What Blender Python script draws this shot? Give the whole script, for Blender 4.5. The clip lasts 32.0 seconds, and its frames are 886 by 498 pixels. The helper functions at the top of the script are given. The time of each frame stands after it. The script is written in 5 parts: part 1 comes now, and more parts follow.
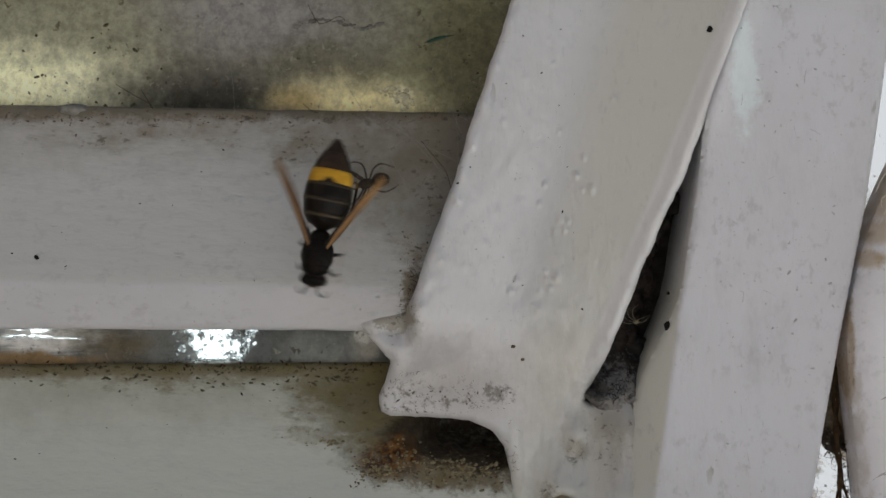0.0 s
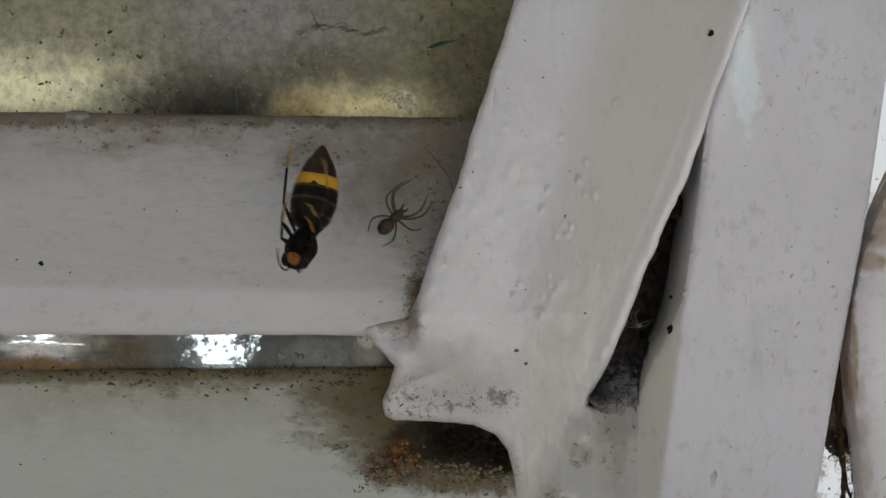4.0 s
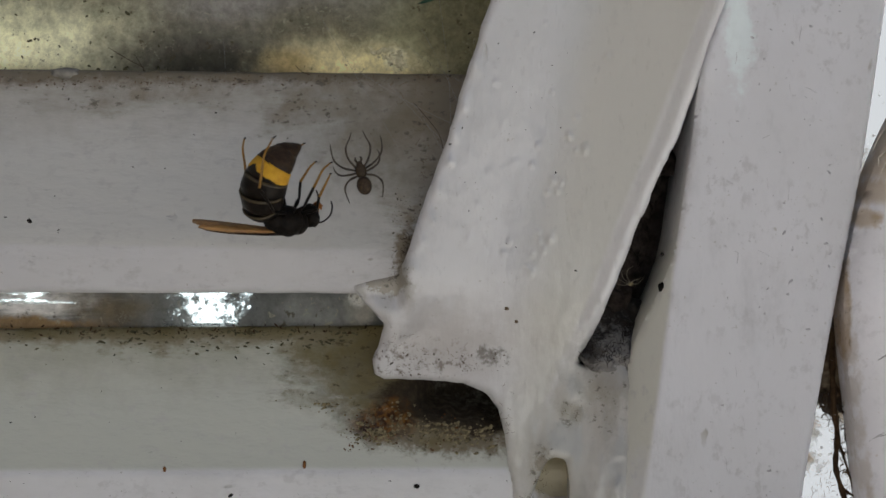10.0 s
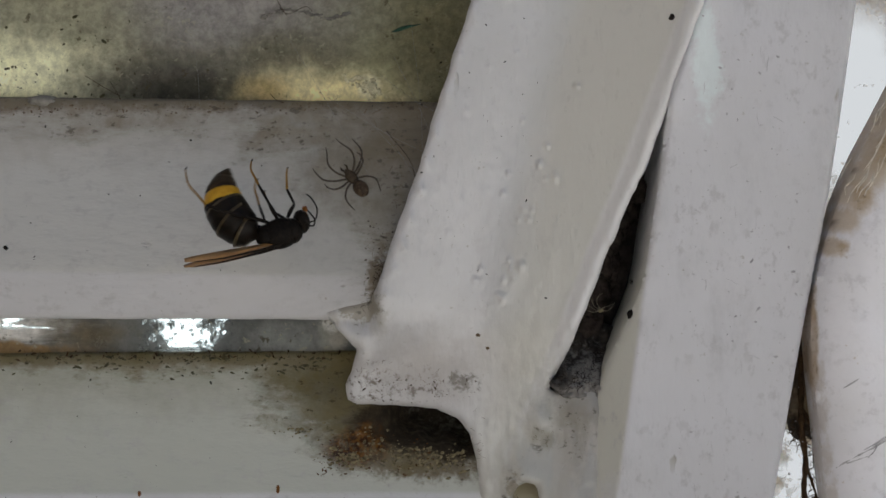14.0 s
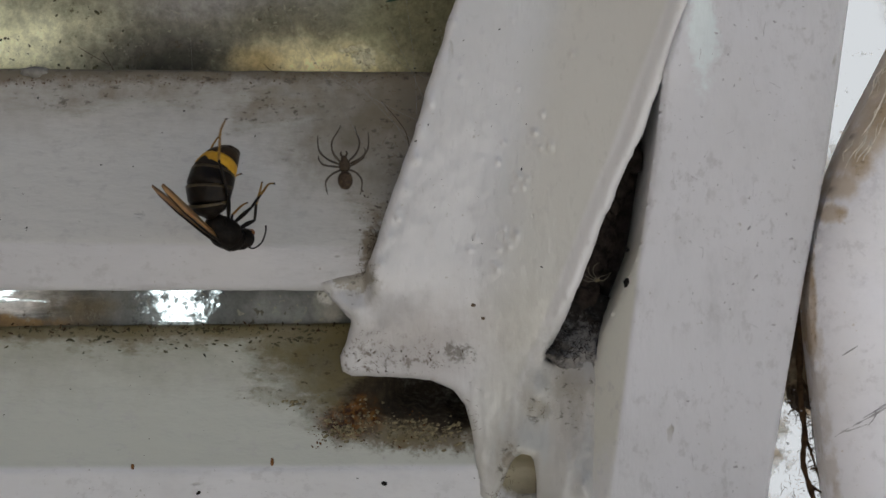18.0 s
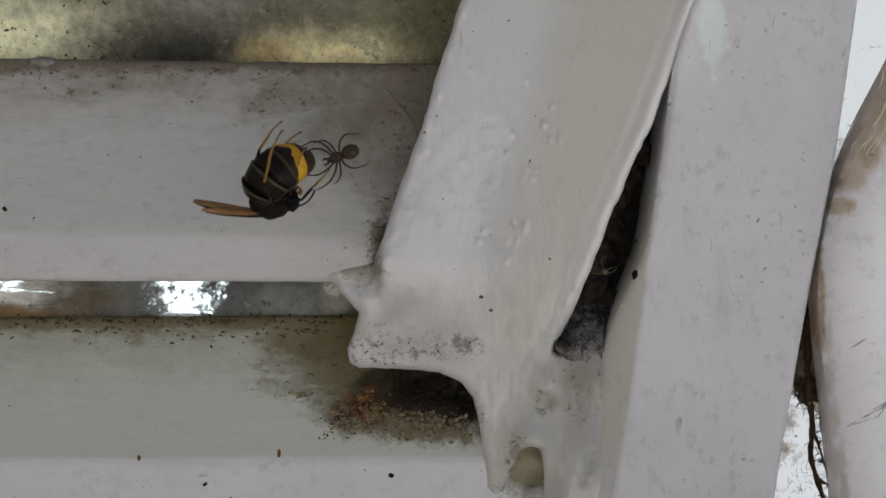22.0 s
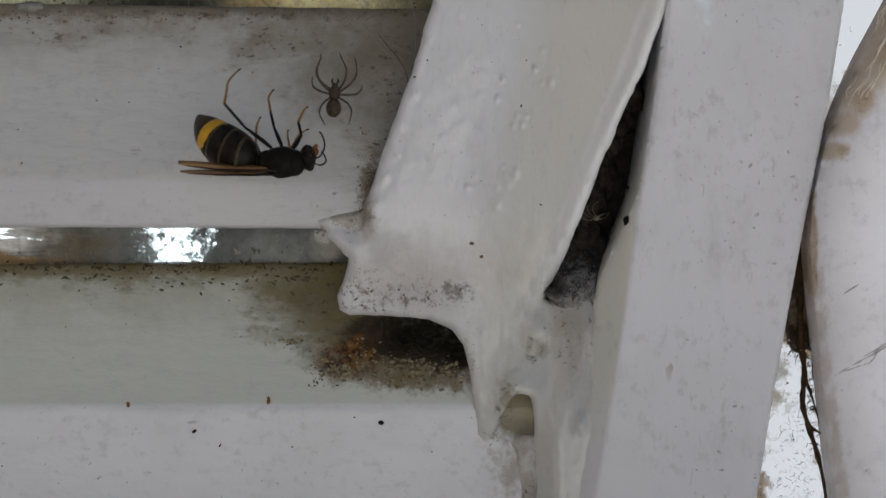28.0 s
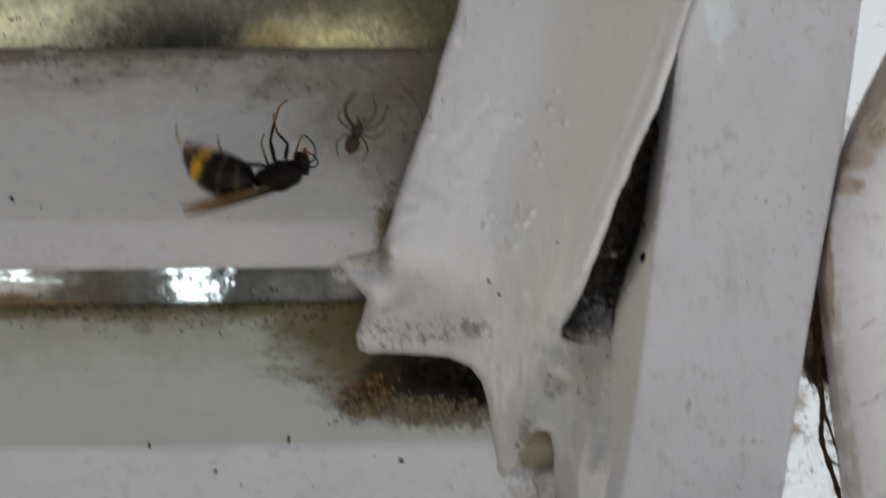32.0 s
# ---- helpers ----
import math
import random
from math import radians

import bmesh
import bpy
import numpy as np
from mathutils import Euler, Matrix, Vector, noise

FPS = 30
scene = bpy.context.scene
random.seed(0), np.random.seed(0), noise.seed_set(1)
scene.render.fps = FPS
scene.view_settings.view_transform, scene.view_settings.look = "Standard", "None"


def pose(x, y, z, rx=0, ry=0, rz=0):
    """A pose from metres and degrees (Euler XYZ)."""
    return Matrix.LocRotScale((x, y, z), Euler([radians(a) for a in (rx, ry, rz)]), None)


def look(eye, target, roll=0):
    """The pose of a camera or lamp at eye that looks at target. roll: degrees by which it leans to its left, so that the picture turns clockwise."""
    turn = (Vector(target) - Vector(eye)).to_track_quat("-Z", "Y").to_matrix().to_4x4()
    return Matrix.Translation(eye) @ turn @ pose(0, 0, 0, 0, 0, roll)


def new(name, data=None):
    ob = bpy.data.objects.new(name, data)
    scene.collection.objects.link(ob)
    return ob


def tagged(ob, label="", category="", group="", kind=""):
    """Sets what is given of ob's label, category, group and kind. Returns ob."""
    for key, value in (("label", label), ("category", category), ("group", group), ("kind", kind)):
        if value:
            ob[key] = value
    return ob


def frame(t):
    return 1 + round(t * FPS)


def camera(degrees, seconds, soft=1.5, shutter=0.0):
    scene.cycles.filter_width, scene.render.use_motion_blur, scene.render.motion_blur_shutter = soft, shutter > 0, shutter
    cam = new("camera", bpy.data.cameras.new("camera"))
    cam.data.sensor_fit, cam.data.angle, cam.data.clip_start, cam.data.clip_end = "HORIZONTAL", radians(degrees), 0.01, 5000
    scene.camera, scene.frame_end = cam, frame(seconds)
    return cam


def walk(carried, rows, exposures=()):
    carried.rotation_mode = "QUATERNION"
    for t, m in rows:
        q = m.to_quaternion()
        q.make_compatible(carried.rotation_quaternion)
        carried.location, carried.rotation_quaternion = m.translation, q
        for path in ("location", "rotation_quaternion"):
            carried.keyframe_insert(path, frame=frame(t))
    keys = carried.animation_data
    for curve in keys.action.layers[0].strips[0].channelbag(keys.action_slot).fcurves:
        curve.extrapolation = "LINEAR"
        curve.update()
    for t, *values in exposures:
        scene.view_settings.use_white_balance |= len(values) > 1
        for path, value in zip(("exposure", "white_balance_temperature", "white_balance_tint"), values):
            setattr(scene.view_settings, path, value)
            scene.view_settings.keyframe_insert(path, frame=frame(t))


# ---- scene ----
# A corner of a white-painted window frame with a hornet caught in a spider's web.
# Millimetres in the code below: x to the right, y away from the viewer, z up, from a point 1.6 m above the ground.
MM = 0.001
HEIGHT = 1.6
cam = camera(36.0, 32.0, soft=1.6, shutter=0.8)
PATH = [
    (0, -0.00, -217.16, 0.00, 90.000, -0.000, 0.000),
    (0.5, 0.81, -217.40, 0.35, 90.111, -0.123, 0.027),
    (1, 1.23, -217.74, 1.39, 90.167, -0.368, 0.027),
    (1.5, 0.07, -218.03, 0.75, 90.473, -0.183, -0.281),
    (2, -0.68, -218.31, 3.24, 90.020, 0.055, -0.116),
    (2.5, -0.27, -218.11, 2.19, 90.177, -0.126, -0.236),
    (3, -0.92, -217.68, 1.23, 90.236, 0.189, -0.014),
    (3.5, -0.25, -217.77, 0.42, 90.321, 0.266, 0.144),
    (5.5, 6.23, -216.62, -1.62, 89.848, 0.305, 1.268),
    (6, 9.43, -216.27, -1.62, 89.638, 0.479, 1.625),
    (6.5, 11.66, -216.02, -1.15, 89.409, 0.500, 1.967),
    (7, 10.74, -216.03, -1.05, 89.208, 0.592, 1.841),
    (7.5, 10.90, -216.00, -1.09, 89.146, 0.595, 1.911),
    (8, 9.19, -216.18, -1.21, 89.035, 0.478, 1.784),
    (8.5, 8.42, -216.22, -1.87, 89.049, 0.369, 1.752),
    (9, 6.03, -216.62, -1.57, 89.162, 0.238, 1.368),
    (9.5, 6.21, -216.32, -2.04, 89.085, 0.195, 1.390),
    (10, 5.24, -215.93, -2.79, 89.136, 0.231, 1.089),
    (10.5, 5.80, -215.71, -2.92, 89.237, 0.219, 1.109),
    (11, 5.46, -216.54, -1.71, 89.160, 0.101, 0.818),
    (11.5, 6.86, -216.97, -1.64, 89.280, 0.161, 0.919),
    (12, 7.95, -216.71, -2.10, 89.284, 0.132, 0.834),
    (12.5, 10.38, -216.85, -1.28, 89.378, 0.081, 1.327),
    (13, 12.04, -217.14, 0.65, 89.224, 0.267, 1.435),
    (13.5, 10.01, -217.83, 1.34, 89.181, 0.175, 1.164),
    (15.5, 12.69, -216.42, -4.14, 90.047, 0.428, 1.610),
    (16, 13.12, -215.73, -5.78, 89.977, 0.588, 1.497),
    (16.5, 12.78, -215.51, -6.13, 89.763, 0.498, 1.396),
    (17, 13.53, -216.20, -5.45, 89.767, 0.357, 1.482),
    (17.5, 13.77, -215.94, -3.46, 89.359, 0.289, 1.678),
    (18, 12.01, -216.01, -5.54, 89.721, 0.352, 1.480),
    (18.5, 13.22, -216.20, -4.85, 89.543, 0.389, 1.468),
    (19, 13.14, -216.33, -4.75, 89.519, 0.346, 1.695),
    (19.5, 12.52, -216.65, -4.96, 89.525, 0.313, 1.595),
    (20, 11.57, -216.95, -4.21, 89.588, 0.157, 1.504),
    (20.5, 11.70, -216.94, -2.55, 89.291, 0.184, 1.375),
    (21, 11.53, -216.70, -4.43, 89.572, 0.157, 1.469),
    (21.5, 10.48, -216.49, -5.36, 89.631, 0.103, 1.393),
    (22, 9.87, -215.77, -6.94, 89.742, 0.146, 1.254),
    (22.5, 9.07, -215.47, -7.79, 89.771, 0.135, 1.144),
    (23, 10.60, -215.21, -7.57, 89.540, 0.152, 1.194),
    (23.5, 11.61, -215.56, -7.99, 89.499, 0.186, 1.226),
    (24, 14.60, -215.47, -8.00, 89.257, 0.150, 1.453),
    (24.5, 15.33, -215.19, -8.14, 89.108, 0.264, 1.409),
    (25, 15.89, -214.72, -10.45, 89.312, 0.382, 1.516),
    (25.5, 15.34, -215.34, -8.29, 88.940, 0.314, 1.473),
    (27.5, 12.00, -214.89, -9.90, 88.764, 0.071, 1.530),
    (28, 12.25, -214.29, -11.29, 88.636, 0.035, 1.494),
    (28.5, 12.91, -213.86, -12.40, 88.514, 0.064, 1.500),
    (29, 14.14, -213.23, -14.79, 88.674, 0.082, 1.502),
    (29.5, 15.08, -212.65, -15.96, 88.382, 0.107, 1.540),
    (30, 17.71, -211.87, -17.76, 88.383, 0.076, 1.711),
    (30.5, 16.90, -212.04, -16.86, 87.977, 0.100, 1.520),
    (31, 17.46, -212.70, -14.69, 87.416, 0.068, 1.828),
    (31.5, 16.01, -213.28, -12.24, 87.486, 0.614, 2.062),
    (32, 11.08, -215.32, -6.43, 88.968, 0.826, 1.872),
]
walk(cam, [(t, pose(x * MM, y * MM, HEIGHT + z * MM, rx, ry, rz)) for t, x, y, z, rx, ry, rz in PATH], exposures=(
    (0, 0.87, 6700, 10), (3.5, 0.87, 6700, 10), (6, 0.87, 6700, 10), (25, 0.88, 6670, 10), (28, 0.88, 6550, 11), (31, 0.88, 6500, 11), (32, 0.87, 6650, 10)))

# ---- world and sun ----
world = bpy.data.worlds.new("sky")
scene.world = world
world.use_nodes = True
wn = world.node_tree.nodes
sky = wn.new("ShaderNodeTexSky")
sky.sky_type, sky.sun_disc = "NISHITA", False
sky.sun_elevation, sky.sun_rotation = radians(66), radians(12)
sky.air_density, sky.dust_density = 1.2, 3.0
wn["Background"].inputs["Strength"].default_value = 0.042
world.node_tree.links.new(sky.outputs["Color"], wn["Background"].inputs["Color"])
sun = new("sun", bpy.data.lights.new("sun", "SUN"))
sun.data.energy, sun.data.angle, sun.data.color = 4.0, radians(0.5), (1.0, 0.975, 0.935)
sun.matrix_world = look((0.6, 2.4, 7.2), (0, 0, 1.6))


# ---- mesh helpers ----
def mesh_of(name, verts, faces, material, smooth=True):
    me = bpy.data.meshes.new(name)
    me.from_pydata([tuple(v) for v in verts], [], faces)
    me.materials.append(material)
    if smooth:
        me.polygons.foreach_set("use_smooth", [True] * len(me.polygons))
    me.update()
    return me


def thing(name, label, category, kind="", group="", at=(0, 0, 0)):
    ob = new(name)
    ob.empty_display_size = 0.01
    ob.location = (at[0] * MM, at[1] * MM, HEIGHT + at[2] * MM)
    return tagged(ob, label, category, group, kind)


def part(name, data, material, parent, label=""):
    """One mesh object under a thing or a part; data is (verts in mm, faces)."""
    verts, faces = data
    ob = new(name, mesh_of(name, [Vector(v) * MM for v in verts], faces, material))
    ob.parent = parent
    return tagged(ob, label)


def single(name, data, material, label, category, kind="", group="", at=(0, 0, 0)):
    verts, faces = data
    ob = new(name, mesh_of(name, [Vector(v) * MM for v in verts], faces, material))
    ob.location = (at[0] * MM, at[1] * MM, HEIGHT + at[2] * MM)
    return tagged(ob, label, category, group, kind)


def joined(items):
    verts, faces = [], []
    for v, f in items:
        n = len(verts)
        verts += list(v)
        faces += [tuple(i + n for i in q) for q in f]
    return verts, faces


def wob(p, size, seed=0.0):
    return noise.noise(Vector(p) / size + Vector((seed, seed * 1.7, -seed)))


def loft(rings, caps=True):
    """Closed rings of equal length joined into a skin."""
    n = len(rings[0])
    verts = [v for r in rings for v in r]
    faces = []
    for i in range(len(rings) - 1):
        for j in range(n):
            k = (j + 1) % n
            faces.append((i * n + j, i * n + k, (i + 1) * n + k, (i + 1) * n + j))
    if caps:
        faces.append(tuple(reversed(range(n))))
        faces.append(tuple(range((len(rings) - 1) * n, len(rings) * n)))
    return verts, faces


def rounded(profile, r=1.2, steps=3):
    """Rounds the corners of a closed profile of 2D points."""
    out, n = [], len(profile)
    for i in range(n):
        a, b, c = Vector(profile[i - 1]), Vector(profile[i]), Vector(profile[(i + 1) % n])
        p = b + (a - b).normalized() * min(r, (a - b).length * 0.4)
        q = b + (c - b).normalized() * min(r, (c - b).length * 0.4)
        for s in range(steps + 1):
            u = s / steps
            out.append((1 - u) ** 2 * p + 2 * u * (1 - u) * b + u * u * q)
    return out


def dense(profile, step):
    out, n = [], len(profile)
    for i in range(n):
        a, b = Vector(profile[i]), Vector(profile[(i + 1) % n])
        k = max(1, int((b - a).length / step))
        out += [a.lerp(b, s / k) for s in range(k)]
    return out


def rail(profile, x0, x1, tilts, rough=0.12, seed=1.0, step=1.5, hollow=None):
    """A bar along x from a closed (y, z) profile; tilts: its fall to the right, in degrees, at the lower and the upper edge."""
    loop = dense(rounded(profile), 1.6)
    mid = Vector((sum(p[0] for p in loop), sum(p[1] for p in loop))) / len(loop)
    rings = []
    for i in range(int((x1 - x0) / step) + 1):
        x = x0 + i * step
        ring = []
        for p in loop:
            out = (p - mid).normalized()
            d = rough * (wob((x, p[0] * 2, p[1]), 7, seed) + 0.45 * wob((x, p[0], p[1]), 1.9, seed))
            tilt = tilts[0] + (tilts[1] - tilts[0]) * smooth01(-13.0, -5.0, p[1])
            y, z = p[0] + out[0] * d, p[1] + out[1] * d - x * math.tan(radians(tilt))
            ring.append((x, y + (hollow(x, y, z) if hollow else 0.0), z))
        rings.append(ring)
    return loft(rings)


def relief(outline, depth, edge, back, step=0.9):
    """A solid with the given (x, z) outline whose front lies at depth(x, z), rounded over the width edge, down to the plane y=back."""
    poly = np.array([tuple(p) for p in outline])
    nxt = np.roll(poly, -1, axis=0)
    lo, hi = poly.min(0) - step, poly.max(0) + step
    nx, nz = int((hi[0] - lo[0]) / step) + 2, int((hi[1] - lo[1]) / step) + 2
    gx, gz = np.meshgrid(lo[0] + np.arange(nx) * step, lo[1] + np.arange(nz) * step, indexing="ij")
    pts = np.stack([gx.ravel(), gz.ravel()], 1)
    best, near = np.full(len(pts), 1e9), np.zeros_like(pts)
    inside = np.zeros(len(pts), bool)
    for a, b in zip(poly, nxt):
        ab = b - a
        u = np.clip(((pts - a) @ ab) / (ab @ ab), 0, 1)
        q = a + u[:, None] * ab
        d = np.hypot(*(pts - q).T)
        m = d < best
        best[m], near[m] = d[m], q[m]
        cross = (a[1] > pts[:, 1]) != (b[1] > pts[:, 1])
        with np.errstate(divide="ignore", invalid="ignore"):
            xi = a[0] + (pts[:, 1] - a[1]) / (b[1] - a[1]) * ab[0]
        inside ^= cross & (pts[:, 0] < xi)
    snap = (~inside) | (best < step * 0.3)
    use = inside.reshape(nx, nz)
    verts, faces, index = [], [], {}

    def vert(i, j):
        k = i * nz + j
        if k not in index:
            p = near[k] if snap[k] else pts[k]
            s = 0.0 if snap[k] else min(best[k] / edge, 1.0)
            y = depth(p[0], p[1]) + edge * 0.8 * (1 - math.sqrt(max(0.0, 1 - (1 - s) ** 2)))
            index[k] = len(verts)
            verts.append((p[0], y, p[1]))
        return index[k]

    for i in range(nx - 1):
        for j in range(nz - 1):
            if use[i, j] or use[i + 1, j] or use[i, j + 1] or use[i + 1, j + 1]:
                q = (vert(i, j), vert(i + 1, j), vert(i + 1, j + 1), vert(i, j + 1))
                faces.append(q)
    count = {}
    for q in faces:
        for a, b in zip(q, q[1:] + q[:1]):
            count[(a, b)] = count.get((a, b), 0) + 1
    rear = {}
    for a, b in [e for e in count if (e[1], e[0]) not in count]:
        for v in (a, b):
            if v not in rear:
                rear[v] = len(verts)
                verts += [(verts[v][0], back, verts[v][2]), verts[v]]
        faces.append((rear[b] + 1, rear[a] + 1, rear[a], rear[b]))
    return verts, faces


def tube(points, radii, sides=6):
    """A tapering tube along points (mm)."""
    pts = [Vector(p) for p in points]
    rings = []
    for i, p in enumerate(pts):
        t = (pts[min(i + 1, len(pts) - 1)] - pts[max(i - 1, 0)]).normalized()
        a = t.cross(Vector((0.31, 0.9, 0.2))).normalized()
        b = t.cross(a)
        r = radii[i] if isinstance(radii, (list, tuple)) else radii
        rings.append([p + r * (math.cos(k * math.tau / sides) * a + math.sin(k * math.tau / sides) * b) for k in range(sides)])
    return loft(rings)


def bend(points, n=4):
    """A smooth curve through points."""
    p = [Vector(q) for q in points]
    p = [2 * p[0] - p[1]] + p + [2 * p[-1] - p[-2]]
    out = []
    for i in range(1, len(p) - 2):
        for s in range(n):
            u = s / n
            out.append(0.5 * (2 * p[i] + (p[i + 1] - p[i - 1]) * u + (2 * p[i - 1] - 5 * p[i] + 4 * p[i + 1] - p[i + 2]) * u * u + (3 * p[i] - p[i - 1] - 3 * p[i + 1] + p[i + 2]) * u ** 3))
    return out + [p[-2]]


def ball(centre, size, nu=14, nv=10, lump=0.0, seed=0.0):
    """An ellipsoid with poles along x."""
    c = Vector(centre)
    rings = []
    for i in range(nv + 1):
        a = math.pi * (i + 0.02) / (nv + 0.04)
        ring = []
        for j in range(nu):
            b = math.tau * j / nu
            v = Vector((-math.cos(a), math.sin(a) * math.cos(b), math.sin(a) * math.sin(b)))
            k = 1 + lump * wob(v, 0.5, seed)
            ring.append(c + Vector((v[0] * size[0], v[1] * size[1], v[2] * size[2])) * k)
        rings.append(ring)
    return loft(rings)


def smooth01(a, b, x):
    u = min(1.0, max(0.0, (x - a) / (b - a)))
    return u * u * (3 - 2 * u)


# ---- materials ----
def nodes_of(name):
    m = bpy.data.materials.new(name)
    m.use_nodes = True
    nt = m.node_tree
    return m, nt, nt.nodes["Principled BSDF"]


def add(nt, kind, **inputs):
    n = nt.nodes.new(kind)
    for key, value in inputs.items():
        n.inputs[key.replace("_", " ")].default_value = value
    return n


def noise_tex(nt, coord, scale, detail=6.0, rough=0.6, stretch=(1, 1, 1), distortion=0.0):
    mp = add(nt, "ShaderNodeMapping")
    mp.inputs["Scale"].default_value = stretch
    nt.links.new(coord, mp.inputs["Vector"])
    n = add(nt, "ShaderNodeTexNoise", Scale=scale, Detail=detail, Roughness=rough, Distortion=distortion)
    nt.links.new(mp.outputs["Vector"], n.inputs["Vector"])
    return n.outputs["Fac"]


def math_node(nt, op, a, b=None, clamp=False):
    n = nt.nodes.new("ShaderNodeMath")
    n.operation, n.use_clamp = op, clamp
    for i, v in enumerate((a, b)):
        if v is None:
            continue
        if isinstance(v, (int, float)):
            n.inputs[i].default_value = v
        else:
            nt.links.new(v, n.inputs[i])
    return n.outputs[0]


def ramp(nt, value, lo, hi, a=0.0, b=1.0):
    n = nt.nodes.new("ShaderNodeMapRange")
    n.interpolation_type = "SMOOTHSTEP"
    n.inputs["From Min"].default_value, n.inputs["From Max"].default_value = lo, hi
    n.inputs["To Min"].default_value, n.inputs["To Max"].default_value = a, b
    nt.links.new(value, n.inputs["Value"])
    return n.outputs["Result"]


def mixed(nt, fac, a, b):
    n = nt.nodes.new("ShaderNodeMix")
    n.data_type = "RGBA"
    for sock, v in ((n.inputs[0], fac), (n.inputs[6], a), (n.inputs[7], b)):
        if isinstance(v, (int, float)):
            sock.default_value = v
        elif isinstance(v, tuple):
            sock.default_value = (*v, 1)
        else:
            nt.links.new(v, sock)
    return n.outputs[2]


def bumped(nt, bsdf, height, strength, distance):
    b = add(nt, "ShaderNodeBump", Strength=strength, Distance=distance)
    nt.links.new(height, b.inputs["Height"])
    nt.links.new(b.outputs["Normal"], bsdf.inputs["Normal"])
    return b


def place_of(nt):
    tc = nt.nodes.new("ShaderNodeTexCoord")
    xyz = nt.nodes.new("ShaderNodeSeparateXYZ")
    nt.links.new(tc.outputs["Object"], xyz.inputs[0])
    return tc.outputs["Object"], xyz.outputs


def spot(nt, co, centre, size, grain, seed_scale=160.0, soft=(1.2, 0.5), stretch=(1, 1, 1)):
    """A ragged patch round a centre (mm), size (mm) along x, y, z."""
    mp = add(nt, "ShaderNodeMapping")
    mp.inputs["Location"].default_value = tuple(-c / s for c, s in zip(centre, size))
    mp.inputs["Scale"].default_value = tuple(1000.0 / s for s in size)
    nt.links.new(co, mp.inputs["Vector"])
    ln = nt.nodes.new("ShaderNodeVectorMath")
    ln.operation = "LENGTH"
    nt.links.new(mp.outputs["Vector"], ln.inputs[0])
    n = noise_tex(nt, co, seed_scale, 8, 0.7, stretch)
    v = math_node(nt, "ADD", ln.outputs["Value"], math_node(nt, "MULTIPLY", math_node(nt, "SUBTRACT", n, 0.5), grain * 2.2))
    return ramp(nt, v, *soft)


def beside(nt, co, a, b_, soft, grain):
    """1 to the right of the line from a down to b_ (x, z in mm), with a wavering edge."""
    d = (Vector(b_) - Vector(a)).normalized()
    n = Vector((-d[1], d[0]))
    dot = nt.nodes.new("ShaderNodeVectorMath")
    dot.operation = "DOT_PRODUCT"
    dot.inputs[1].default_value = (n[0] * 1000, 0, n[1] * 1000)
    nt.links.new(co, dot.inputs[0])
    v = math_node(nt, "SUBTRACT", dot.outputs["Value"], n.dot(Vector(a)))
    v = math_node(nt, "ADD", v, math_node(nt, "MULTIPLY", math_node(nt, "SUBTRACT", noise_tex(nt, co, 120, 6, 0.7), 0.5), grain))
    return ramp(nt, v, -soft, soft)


def union(nt, *masks):
    out = masks[0]
    for m in masks[1:]:
        out = math_node(nt, "MAXIMUM", out, m)
    return out


